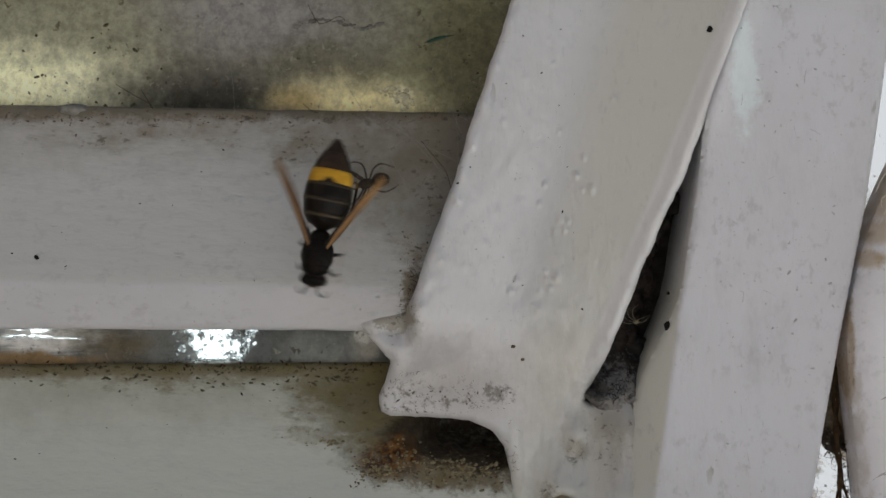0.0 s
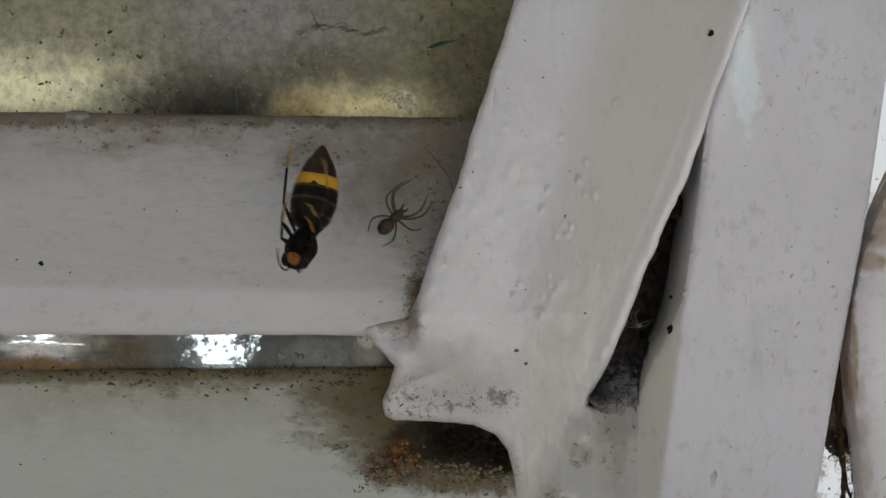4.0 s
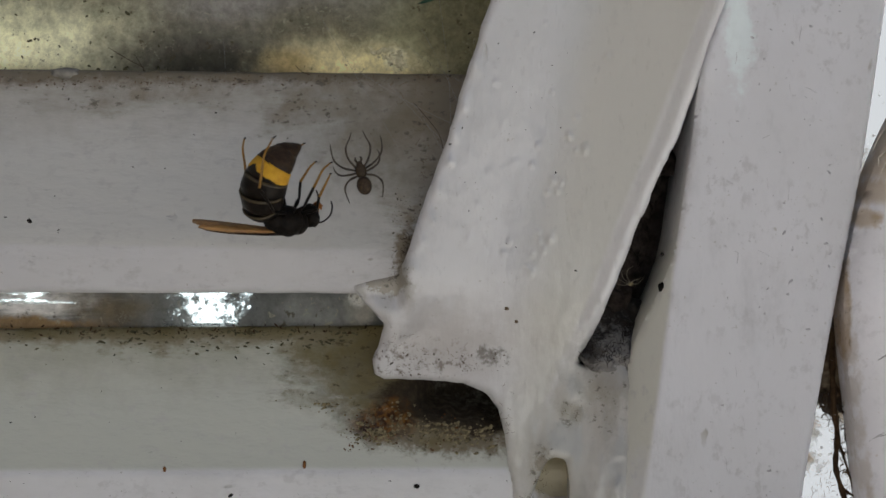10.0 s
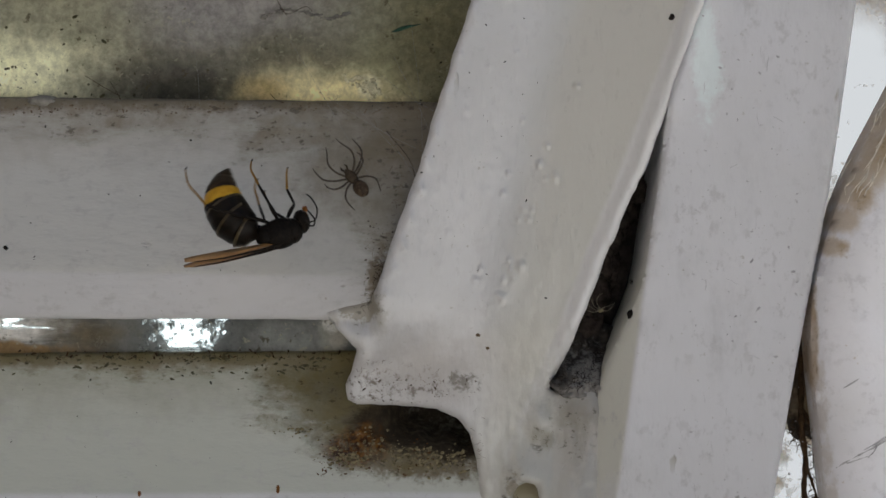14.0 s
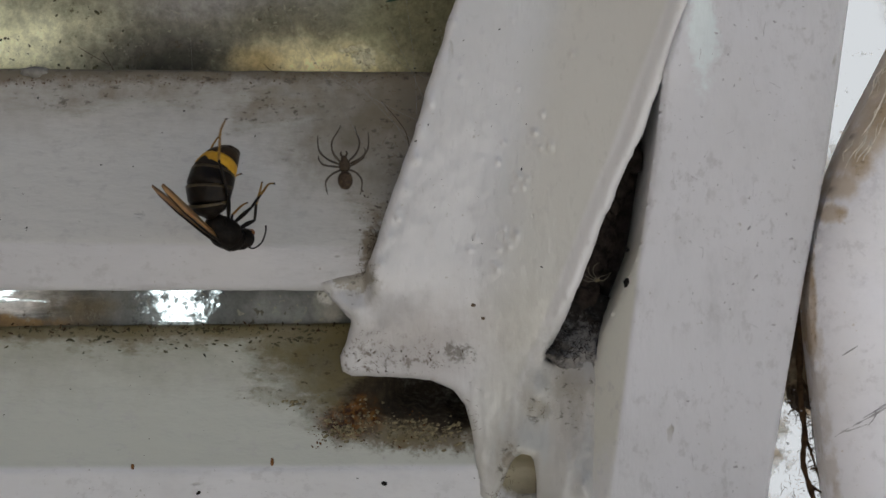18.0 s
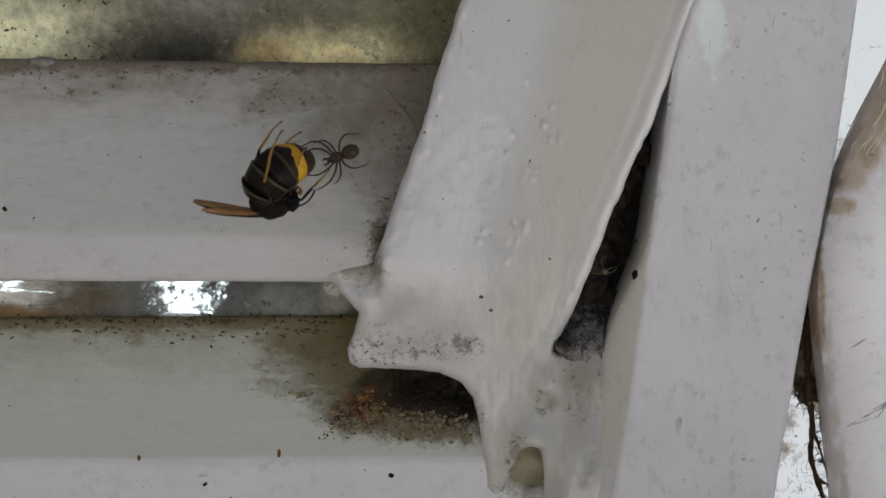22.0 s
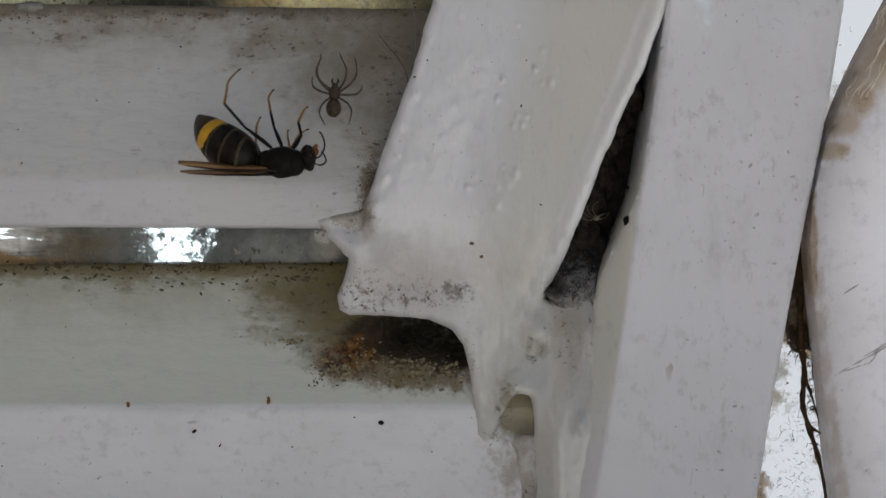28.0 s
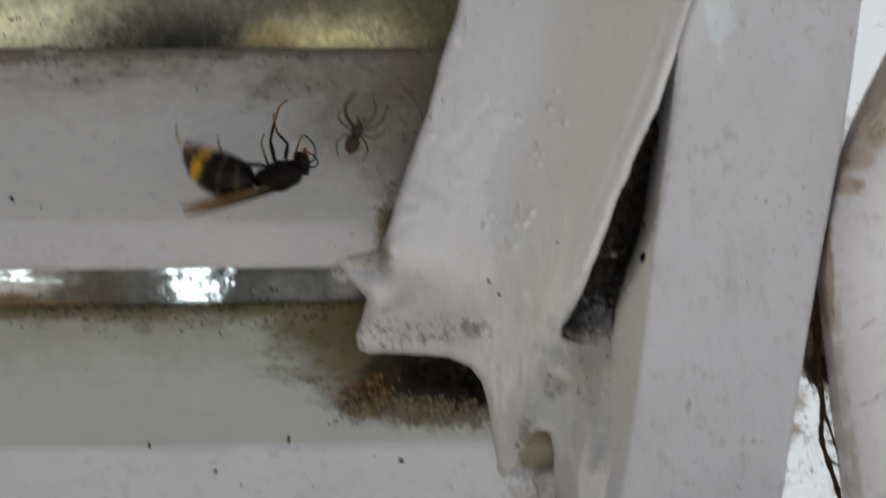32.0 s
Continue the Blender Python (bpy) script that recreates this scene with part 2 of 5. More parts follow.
def paint(name, base=(0.74, 0.73, 0.75), grime=(0.30, 0.27, 0.21), gloss=0.32, streak=(1, 1, 1), amount=0.5, patches=(), rust=(), dark=(), film=(0.10, 0.60), grit=0.35, smears=(), washes=(), coats_and_shade=(), coat=0.0, relief_mm=0.19, blotch=1.0):
    """Old gloss paint: brush marks, small chips, fly dirt, and ragged stains and painted shade at the given places."""
    m, nt, b = nodes_of(name)
    co, xyz = place_of(nt)
    matte = []
    cloud = noise_tex(nt, co, 45, 4)
    fine = noise_tex(nt, co, 700, 5, 0.65, streak)
    col = mixed(nt, ramp(nt, cloud, 0.35, 0.7, 0, 0.55), base, tuple(c * k for c, k in zip(base, (0.88, 0.875, 0.85))))
    smudge = math_node(nt, "MULTIPLY", ramp(nt, noise_tex(nt, co, 130, 7, 0.72, streak), 0.52, 0.72, 0, 0.45), amount)
    col = mixed(nt, smudge, col, tuple(c * 0.62 for c in base))
    pits = ramp(nt, noise_tex(nt, co, 1300, 3, 0.5), 0.68, 0.73, 0, 0.5)
    col = mixed(nt, math_node(nt, "MULTIPLY", pits, ramp(nt, noise_tex(nt, co, 160, 3), 0.42, 0.6)), col, grime)
    chips = ramp(nt, noise_tex(nt, co, 420, 3, 0.5, streak), 0.69, 0.74)
    chips = math_node(nt, "MULTIPLY", chips, ramp(nt, noise_tex(nt, co, 90, 2), 0.45, 0.62))
    col = mixed(nt, math_node(nt, "MULTIPLY", chips, amount), col, grime)
    # a second coat, or on the rails the shade of a sloping face
    for tone_line in coats_and_shade:
        col = mixed(nt, math_node(nt, "MULTIPLY", beside(nt, co, *tone_line[:4]), 0.9), col, tone_line[4])
    mottle = math_node(nt, "MULTIPLY", ramp(nt, noise_tex(nt, co, 560, 6, 0.68, tuple(0.5 + 0.5 * k for k in streak)), 0.52, 0.66, 0, 0.42 * blotch), ramp(nt, noise_tex(nt, co, 75, 4, 0.6), 0.36, 0.58))
    col = mixed(nt, mottle, col, tuple(c * k for c, k in zip(base, (0.66, 0.645, 0.63))))
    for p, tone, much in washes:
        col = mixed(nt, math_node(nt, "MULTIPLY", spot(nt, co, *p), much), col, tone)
    if patches:
        stain_shade = union(nt, *[spot(nt, co, *p, stretch=streak) for p in patches])
        veil = ramp(nt, noise_tex(nt, co, 150, 6, 0.7), 0.30, 0.70, *film)
        gritty = ramp(nt, noise_tex(nt, co, 1000, 5, 0.65, (0.6, 1, 1)), 0.57, 0.66, 0, 0.8)
        matte.append(math_node(nt, "MULTIPLY", stain_shade, veil))
        col = mixed(nt, math_node(nt, "MULTIPLY", stain_shade, veil), col, grime)
        col = mixed(nt, math_node(nt, "MULTIPLY", stain_shade, gritty), col, tuple(c * grit for c in grime))
    for p in smears:
        col = mixed(nt, math_node(nt, "MULTIPLY", spot(nt, co, *p), 0.75), col, (0.76, 0.84, 0.84))
    b.inputs["Coat Weight"].default_value, b.inputs["Coat Roughness"].default_value = coat, 0.04
    # near-black patches that put the shade of a hollow into the colour
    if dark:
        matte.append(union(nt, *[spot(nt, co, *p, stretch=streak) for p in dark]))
        stain_shade = union(nt, *[spot(nt, co, *p, stretch=streak) for p in dark])
        col = mixed(nt, math_node(nt, "MULTIPLY", stain_shade, ramp(nt, noise_tex(nt, co, 800, 6, 0.7), 0.3, 0.6, 0.75, 1.0)), col, (0.032, 0.025, 0.019))
    if rust:
        stain_shade = union(nt, *[spot(nt, co, *p, stretch=streak) for p in rust])
        col = mixed(nt, math_node(nt, "MULTIPLY", stain_shade, ramp(nt, noise_tex(nt, co, 420, 8, 0.75), 0.30, 0.52)), col, mixed(nt, ramp(nt, noise_tex(nt, co, 800, 6, 0.7), 0.4, 0.6), (0.035, 0.015, 0.006), (0.16, 0.070, 0.015)))
    nt.links.new(col, b.inputs["Base Color"])
    shine = ramp(nt, fine, 0.3, 0.7, gloss, gloss + 0.2)
    if matte:
        dull = union(nt, *matte)
        shine = math_node(nt, "MAXIMUM", shine, math_node(nt, "MULTIPLY", dull, 0.95))
        nt.links.new(ramp(nt, dull, 0.0, 1.0, 0.45, 0.03), b.inputs["Specular IOR Level"])
        nt.links.new(ramp(nt, dull, 0.0, 0.6, coat, 0.0), b.inputs["Coat Weight"])
    nt.links.new(shine, b.inputs["Roughness"])
    h = math_node(nt, "ADD", noise_tex(nt, co, 230, 4, 0.55, streak), math_node(nt, "MULTIPLY", fine, 0.35))
    h = math_node(nt, "SUBTRACT", h, math_node(nt, "MULTIPLY", chips, 0.5))
    bumped(nt, b, h, 0.6, relief_mm * MM * 3)
    return m


def glass_dirty(name, film_a, film_b, clear, film_scale=35.0, bands=(), gloss=0.15, grit=(0.10, 0.08, 0.045), clear_tint=(0.86, 0.9, 0.9), clear_cut=(0.40, 0.52), crusty=(0.76, 1.24), crust_scale=260.0):
    """Old wavy glass under a film of dirt; bands: its colours, with glow and reflections painted in; clear: (noise
    threshold low, high) of the places that let the sky through.
    """
    m, nt, b = nodes_of(name)
    co, xyz = place_of(nt)
    n1 = noise_tex(nt, co, film_scale, 6, 0.6, (1, 1, 1.6), 0.4)
    n2 = noise_tex(nt, co, 380, 6, 0.7)
    col = mixed(nt, ramp(nt, n1, 0.38, 0.62), film_a, film_b)
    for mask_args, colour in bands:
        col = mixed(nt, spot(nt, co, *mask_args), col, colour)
    crust = noise_tex(nt, co, crust_scale, 10, 0.78, distortion=0.15)
    shade = nt.nodes.new("ShaderNodeVectorMath")
    shade.operation = "SCALE"
    nt.links.new(col, shade.inputs[0])
    nt.links.new(ramp(nt, crust, 0.32, 0.68, *crusty), shade.inputs["Scale"])
    col = mixed(nt, ramp(nt, n2, 0.625, 0.66, 0, 0.75), shade.outputs[0], grit)
    col = mixed(nt, math_node(nt, "MULTIPLY", ramp(nt, noise_tex(nt, co, 620, 5, 0.7, distortion=0.8), 0.60, 0.64), ramp(nt, n1, 0.40, 0.60, 0.1, 0.7)), col, (0.50, 0.47, 0.36))
    nt.links.new(col, b.inputs["Base Color"])
    b.inputs["Roughness"].default_value = gloss
    bumped(nt, b, math_node(nt, "ADD", noise_tex(nt, co, 120, 3), math_node(nt, "MULTIPLY", crust, 0.9)), 0.8, 0.0007)
    tl = nt.nodes.new("ShaderNodeBsdfTranslucent")
    nt.links.new(col, tl.inputs["Color"])
    thin = nt.nodes.new("ShaderNodeMixShader")
    thin.inputs[0].default_value = 0.45
    nt.links.new(b.outputs[0], thin.inputs[1])
    nt.links.new(tl.outputs[0], thin.inputs[2])
    tr = nt.nodes.new("ShaderNodeBsdfTransparent")
    tr.inputs["Color"].default_value = (*clear_tint, 1)
    mix = nt.nodes.new("ShaderNodeMixShader")
    masks = union(nt, *[spot(nt, co, *c) for c in clear]) if clear else None
    if masks is not None:
        nt.links.new(math_node(nt, "MULTIPLY", masks, ramp(nt, noise_tex(nt, co, 380, 5, 0.65), *clear_cut)), mix.inputs[0])
    else:
        mix.inputs[0].default_value = 0.0
    nt.links.new(thin.outputs[0], mix.inputs[1])
    nt.links.new(tr.outputs[0], mix.inputs[2])
    nt.links.new(mix.outputs[0], nt.nodes["Material Output"].inputs["Surface"])
    return m


def plain(name, colour, rough=0.6, scale=300.0, vary=0.25, bump=0.3, metal=0.0, dist=0.0002, gloss=0.12):
    m, nt, b = nodes_of(name)
    co, xyz = place_of(nt)
    n = noise_tex(nt, co, scale, 6, 0.65)
    col = mixed(nt, ramp(nt, n, 0.3, 0.7), tuple(c * (1 - vary) for c in colour), tuple(min(1, c * (1 + vary)) for c in colour))
    nt.links.new(col, b.inputs["Base Color"])
    b.inputs["Roughness"].default_value, b.inputs["Metallic"].default_value = rough, metal
    b.inputs["Specular IOR Level"].default_value = gloss
    bumped(nt, b, n, bump, dist)
    return m


# The rail's upper slope is toned darker: its shade is put into the colour.
mat_rail = paint("rail_paint", base=(0.565, 0.555, 0.565), grime=(0.20, 0.165, 0.115), film=(0.18, 0.80), streak=(0.35, 1, 1), coats_and_shade=(((-150, -3.6), (6, -6.3), 0.5, 0.5, (0.52, 0.51, 0.48)),), washes=(
    # Second and third wash: the beam's corner shade painted in with the grime.
    (((-40, 8, 19.5), (150, 14, 10), 0.9, 140.0, (1.2, 0.0)), (0.34, 0.315, 0.27), 0.58), (((-2.0, 4, 7.0), (21, 14, 24), 0.6, 90.0, (1.2, 0.1)), (0.34, 0.315, 0.27), 0.6), (((4.7, 4, 20.7), (30, 14, 24), 0.8, 90.0, (1.2, 0.1)), (0.13, 0.108, 0.07), 0.9), (((-4.4, 0, -6.2), (2.4, 9, 5), 1.6, 420.0, (1.0, 0.5)), (0.15, 0.11, 0.065), 0.8), (((-40, 8, 23.4), (150, 14, 2.5), 1.4, 260.0, (1.25, 0.35)), (0.11, 0.083, 0.05), 0.85)), patches=(
    # Wide patches at the right end add corner shade to the dirt film.
    ((-33.7, 6, 22.3), (85, 12, 1.6), 1.0, 300.0, (1.4, 0.4)), ((-33.4, 4, 20.3), (85, 12, 3.4), 2.2, 200.0, (1.7, 0.0)), ((2.8, 4, 18.9), (24, 14, 15), 0.9, 120.0, (1.4, 0.0)), ((0.5, 3, 10.1), (8, 14, 20), 0.9, 160.0, (1.4, 0.0)), ((-4.4, 0, -5.3), (6, 10, 8), 1.6), ((-20.4, 3, 17.0), (9, 10, 4), 1.5)),
    )
# Upper slope in a darker olive: dirty paint with the slope's shade painted in.
mat_low_rail = paint("lower_rail_paint", base=(0.735, 0.725, 0.73), coats_and_shade=(((-150, -41.9), (21, -41.2), 0.5, 0.5, (0.525, 0.535, 0.465)),), washes=(
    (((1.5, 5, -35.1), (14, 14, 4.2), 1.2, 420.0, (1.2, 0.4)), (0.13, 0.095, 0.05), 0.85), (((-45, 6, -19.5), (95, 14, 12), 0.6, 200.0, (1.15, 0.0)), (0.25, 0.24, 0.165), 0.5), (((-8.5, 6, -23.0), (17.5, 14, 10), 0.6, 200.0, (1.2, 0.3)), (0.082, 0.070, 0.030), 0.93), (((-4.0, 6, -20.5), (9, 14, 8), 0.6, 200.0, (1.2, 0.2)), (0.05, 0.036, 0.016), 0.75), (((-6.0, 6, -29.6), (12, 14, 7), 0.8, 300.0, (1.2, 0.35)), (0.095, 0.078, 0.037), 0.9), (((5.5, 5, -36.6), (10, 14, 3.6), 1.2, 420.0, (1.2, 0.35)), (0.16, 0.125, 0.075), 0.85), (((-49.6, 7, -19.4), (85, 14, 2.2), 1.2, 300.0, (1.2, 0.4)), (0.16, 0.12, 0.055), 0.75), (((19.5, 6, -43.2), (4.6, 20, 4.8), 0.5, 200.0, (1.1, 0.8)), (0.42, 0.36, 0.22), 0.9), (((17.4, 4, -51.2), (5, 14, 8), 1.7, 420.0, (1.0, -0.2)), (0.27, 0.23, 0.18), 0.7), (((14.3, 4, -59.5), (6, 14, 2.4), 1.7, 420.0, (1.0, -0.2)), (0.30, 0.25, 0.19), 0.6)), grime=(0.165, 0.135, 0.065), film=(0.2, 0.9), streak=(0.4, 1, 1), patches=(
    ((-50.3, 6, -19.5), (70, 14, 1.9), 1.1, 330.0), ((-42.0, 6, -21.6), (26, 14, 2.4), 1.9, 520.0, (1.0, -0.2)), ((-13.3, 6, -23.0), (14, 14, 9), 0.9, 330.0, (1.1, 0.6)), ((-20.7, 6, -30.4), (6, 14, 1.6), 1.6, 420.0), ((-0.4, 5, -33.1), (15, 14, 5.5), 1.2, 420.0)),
    # dark: painted shade of the hollow under the beam's foot; rust is a stain
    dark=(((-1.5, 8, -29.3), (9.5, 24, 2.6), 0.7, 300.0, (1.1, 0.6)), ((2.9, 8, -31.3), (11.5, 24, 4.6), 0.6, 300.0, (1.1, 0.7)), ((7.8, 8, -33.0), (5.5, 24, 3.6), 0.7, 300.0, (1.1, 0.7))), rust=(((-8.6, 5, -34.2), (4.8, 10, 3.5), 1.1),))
mat_beam = paint("beam_paint", base=(0.63, 0.62, 0.625), amount=0.35, blotch=0.4, streak=(1, 1, 0.35), gloss=0.26, patches=(
    ((-7.6, 0, -10.3), (5, 10, 6), 1.6, 300.0), ((26.6, 0, -28.7), (7, 10, 8), 1.6), ((16.9, 0, -41.8), (2.2, 10, 5), 1.4, 300.0), ((21.8, 0, -31.9), (2.0, 10, 2.4), 1.4, 300.0)), coat=0.9, relief_mm=0.17, coats_and_shade=(((25.4, 39.3), (14.4, -14.4), 5.0, 5.0, (0.60, 0.583, 0.53)), ((43.6, 37.6), (19.8, -24.0), 0.6, 0.8, (0.70, 0.685, 0.68))), washes=(
    (((28.0, 0, -56.0), (9, 20, 14), 0.5, 120.0, (1.15, 0.4)), (0.63, 0.62, 0.63), 0.9),
    # The broad wash at z -22 paints the foot's underside shade along with brown dirt.
    (((31.5, 0, -36.0), (3.2, 20, 15), 0.5, 120.0, (1.2, 0.2)), (0.60, 0.585, 0.51), 0.7), (((21.2, 0, -44.0), (11, 20, 24), 0.6, 120.0, (1.1, 0.5)), (0.50, 0.485, 0.43), 0.85), (((29.2, -1, -36.6), (9, 20, 22), 0.7, 120.0, (1.15, 0.3)), (0.50, 0.485, 0.46), 0.6), (((27.6, -1, -25.4), (7, 20, 5.5), 0.9, 200.0, (1.1, 0.4)), (0.26, 0.25, 0.24), 0.6), (((28.8, -1, -38.4), (3.2, 20, 8), 1.2, 200.0, (1.2, 0.3)), (0.36, 0.35, 0.335), 0.6), (((33.7, -1, -31.3), (3, 20, 9), 1.0, 200.0, (1.2, 0.2)), (0.45, 0.43, 0.36), 0.6), (((2.4, 1, -22.0), (16, 20, 8.5), 0.7, 160.0, (1.25, 0.0)), (0.33, 0.285, 0.25), 0.62), (((-6.4, 1, -23.6), (4.6, 20, 4.0), 3.0, 800.0, (0.45, -0.5)), (0.12, 0.085, 0.058), 0.85), (((-0.4, 1, -24.8), (11, 20, 2.4), 3.0, 800.0, (0.35, -0.6)), (0.13, 0.098, 0.07), 0.8), (((2.0, 1, -22.0), (12, 20, 4.5), 3.0, 700.0, (0.0, -0.9)), (0.22, 0.18, 0.15), 0.6), (((-7.6, 1, -10.8), (4.5, 20, 3), 1.6, 420.0, (0.9, 0.5)), (0.22, 0.18, 0.12), 0.7), (((8.7, 1, -23.4), (2.6, 20, 1.8), 2.0, 500.0, (1.0, 0.4)), (0.12, 0.10, 0.075), 0.8), (((17.3, 1, -42.0), (2, 20, 5), 1.6, 420.0, (0.95, 0.5)), (0.22, 0.18, 0.13), 0.75), (((22.1, 1, -32.0), (1.6, 20, 2.2), 1.6, 420.0, (0.95, 0.5)), (0.36, 0.34, 0.30), 0.5)))
mat_board = paint("board_paint", coats_and_shade=(((33.5, -33.6), (39.9, 18.1), 0.4, 0.6, (0.62, 0.605, 0.53)),), base=(0.66, 0.65, 0.672), streak=(1, 1, 0.4), gloss=0.4, amount=0.7, blotch=1.25, washes=((((32.0, -6, -58.0), (9, 20, 20), 0.5, 120.0, (1.2, 0.5)), (0.64, 0.63, 0.64), 0.9),), smears=(((46.0, -7, 27.1), (2.6, 10, 9), 1.4),))
WORN = [((x + 0.5 * w, z), 0.92 * w) for x, z, w in ((80.0, 32.0, 8.0), (78.3, 28.6, 7.5), (76.6, 25.4, 7.0), (75.0, 22.2, 6.4), (73.4, 19.0, 5.8), (71.7, 15.8, 5.0), (70.0, 12.6, 4.3), (68.4, 9.4, 3.6), (67.0, 6.0, 3.0), (65.6, 2.4, 2.4), (64.4, -1.5, 1.8))]
mat_post = paint("post_paint", base=(0.93, 0.915, 0.945), gloss=0.38, amount=0.7, grime=(0.50, 0.38, 0.25), film=(0.55, 1.0), grit=0.6, washes=tuple(
    (((x, -6, z), (w, 20, w), 0.7, 240.0, (1.25, 0.5)), (0.58, 0.465, 0.33), 0.78) for (x, z), w in WORN) + tuple(
    (((x + 0.4, -6, z), (0.7, 20, 4), 1.4, 300.0, (1.2, 0.3)), (0.50, 0.41, 0.31), 0.4) for x, z in ((63.0, -22.0), (63.6, -28.0), (64.3, -34.0), (65.0, -40.0), (65.7, -46.0), (66.5, -52.0), (67.3, -58.0))), patches=tuple(
    ((x + 1, -6, z), (w * 0.6, 20, w * 0.8), 1.3, 330.0, (1.2, 0.2)) for (x, z), w in WORN[::2]) + (((62.7, -6, -17.4), (0.6, 20, 24), 1.2),), relief_mm=0.16)
SOFT = (1.3, 0.2)
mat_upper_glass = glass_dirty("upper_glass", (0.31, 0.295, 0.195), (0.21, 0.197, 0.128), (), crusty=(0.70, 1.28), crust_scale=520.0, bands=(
    # Yellow crust, plus back-lit glow and dark reflections painted as pale and near-black bands.
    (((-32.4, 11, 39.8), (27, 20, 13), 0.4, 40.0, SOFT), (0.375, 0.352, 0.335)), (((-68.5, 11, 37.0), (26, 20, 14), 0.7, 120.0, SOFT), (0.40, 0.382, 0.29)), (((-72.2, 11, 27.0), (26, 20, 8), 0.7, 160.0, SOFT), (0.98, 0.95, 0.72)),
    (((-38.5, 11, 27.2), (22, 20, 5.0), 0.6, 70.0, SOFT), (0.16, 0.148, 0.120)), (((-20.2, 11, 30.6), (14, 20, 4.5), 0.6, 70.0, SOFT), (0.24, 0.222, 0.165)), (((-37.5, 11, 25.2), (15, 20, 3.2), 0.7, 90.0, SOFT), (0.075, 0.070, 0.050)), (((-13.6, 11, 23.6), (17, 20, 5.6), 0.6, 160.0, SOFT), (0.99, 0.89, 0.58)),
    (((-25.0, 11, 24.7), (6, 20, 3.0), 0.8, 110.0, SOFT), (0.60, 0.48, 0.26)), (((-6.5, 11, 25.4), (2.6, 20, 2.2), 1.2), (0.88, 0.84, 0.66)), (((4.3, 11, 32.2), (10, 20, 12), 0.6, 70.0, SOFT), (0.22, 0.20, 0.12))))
# The clear patches stand in for the sky's reflection on the wet strip.
mat_slot_glass = glass_dirty("slot_glass", (0.27, 0.275, 0.265), (0.17, 0.175, 0.17), (((-38.0, 10, -16.1), (7.4, 20, 6.5), 1.7, 420.0, (1.0, 0.4)), ((-68.0, 10, -14.2), (8, 20, 2.0), 3.0, 900.0, (0.55, 0.1), (0.13, 1, 1))), gloss=0.06, clear_cut=(0.35, 0.45),
    # The near-white bands are painted highlights; the brown ones are stains.
    bands=((((-66.5, 10, -15.0), (11, 20, 3.2), 1.4, 420.0, SOFT, (0.16, 1, 1)), (0.86, 0.83, 0.80)), (((-13.2, 10, -15.9), (3.0, 20, 3.0), 1.2, 200.0, SOFT), (0.56, 0.53, 0.46)), (((-13.4, 10, -14.7), (1.5, 20, 1.3), 1.3, 420.0), (0.95, 0.93, 0.88)), (((-67.2, 10, -18.9), (15, 20, 1.7), 1.0), (0.36, 0.24, 0.12)), (((-54.0, 10, -16.1), (8, 20, 4), 1.0, 90.0, SOFT), (0.22, 0.18, 0.12)), (((-21.1, 10, -16.9), (8, 20, 4), 1.0, 60.0, SOFT), (0.33, 0.335, 0.32))))
# Pale film and clear holes imitate sparkle on the wet yellowed pane.
mat_low_glass = glass_dirty("lower_glass", (0.94, 0.92, 0.80), (0.36, 0.36, 0.33), (((-50.3, 10, -64.0), (5, 20, 3), 1.8, 330.0), ((9.0, 10, -64.5), (6, 20, 3), 1.8, 330.0)), film_scale=110.0, crusty=(0.55, 1.4), clear_tint=(0.86, 0.86, 0.74))
mat_gap_glass = glass_dirty("gap_glass", (0.42, 0.30, 0.19), (0.70, 0.68, 0.62), (((64.6, 8, -50.0), (7, 20, 26), 1.5, 260.0, (1.2, 0.5)), ((74.3, 8, 22.5), (14, 20, 22), 0.5)), film_scale=90.0, clear_tint=(0.452, 0.444, 0.446), clear_cut=(0.27, 0.36))
# near-black, so that the crack's deep shade is in the colour
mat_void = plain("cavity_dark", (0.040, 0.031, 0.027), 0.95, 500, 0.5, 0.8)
mat_wall = plain("wall_render", (0.62, 0.60, 0.57), 0.85, 40, 0.08, 0.4, dist=0.002)
mat_sill_blocker = plain("sill_blocker_grey", (0.52, 0.51, 0.50), 0.7, 60, 0.15, 0.4, dist=0.001)
mat_side = plain("dimmer_wall", (0.30, 0.275, 0.25), 0.9, 30, 0.2, 0.5, dist=0.002)
mat_ground = plain("concrete", (0.50, 0.50, 0.49), 0.9, 6, 0.12, 0.4, dist=0.004)

# ---- ground and walls that close the place, and unseen light blockers ----
bm = bmesh.new()
bmesh.ops.create_grid(bm, x_segments=24, y_segments=24, size=400)
me = bpy.data.meshes.new("ground")
bm.to_mesh(me)
bm.free()
me.materials.append(mat_ground)
tagged(new("ground", me), "pale concrete ground reaching the horizon", "ground", kind="structure")


def slab(x0, x1, y0, y1, z0, z1):
    v = [(x, y, z) for x in (x0, x1) for y in (y0, y1) for z in (z0, z1)]
    return v, [(0, 1, 3, 2), (4, 6, 7, 5), (0, 4, 5, 1), (2, 3, 7, 6), (0, 2, 6, 4), (1, 5, 7, 3)]


wall = thing("wall_north", "plain pale rendered wall round the window", "wall", "structure")
for x0, x1, z0, z1 in ((-1500, -150, -1600, 800), (150, 1500, -1600, 800), (-150, 150, -1600, -110), (-150, 150, 90, 800)):
    part("wall_panel", slab(x0, x1, 8, 128, z0, z1), mat_wall, wall)

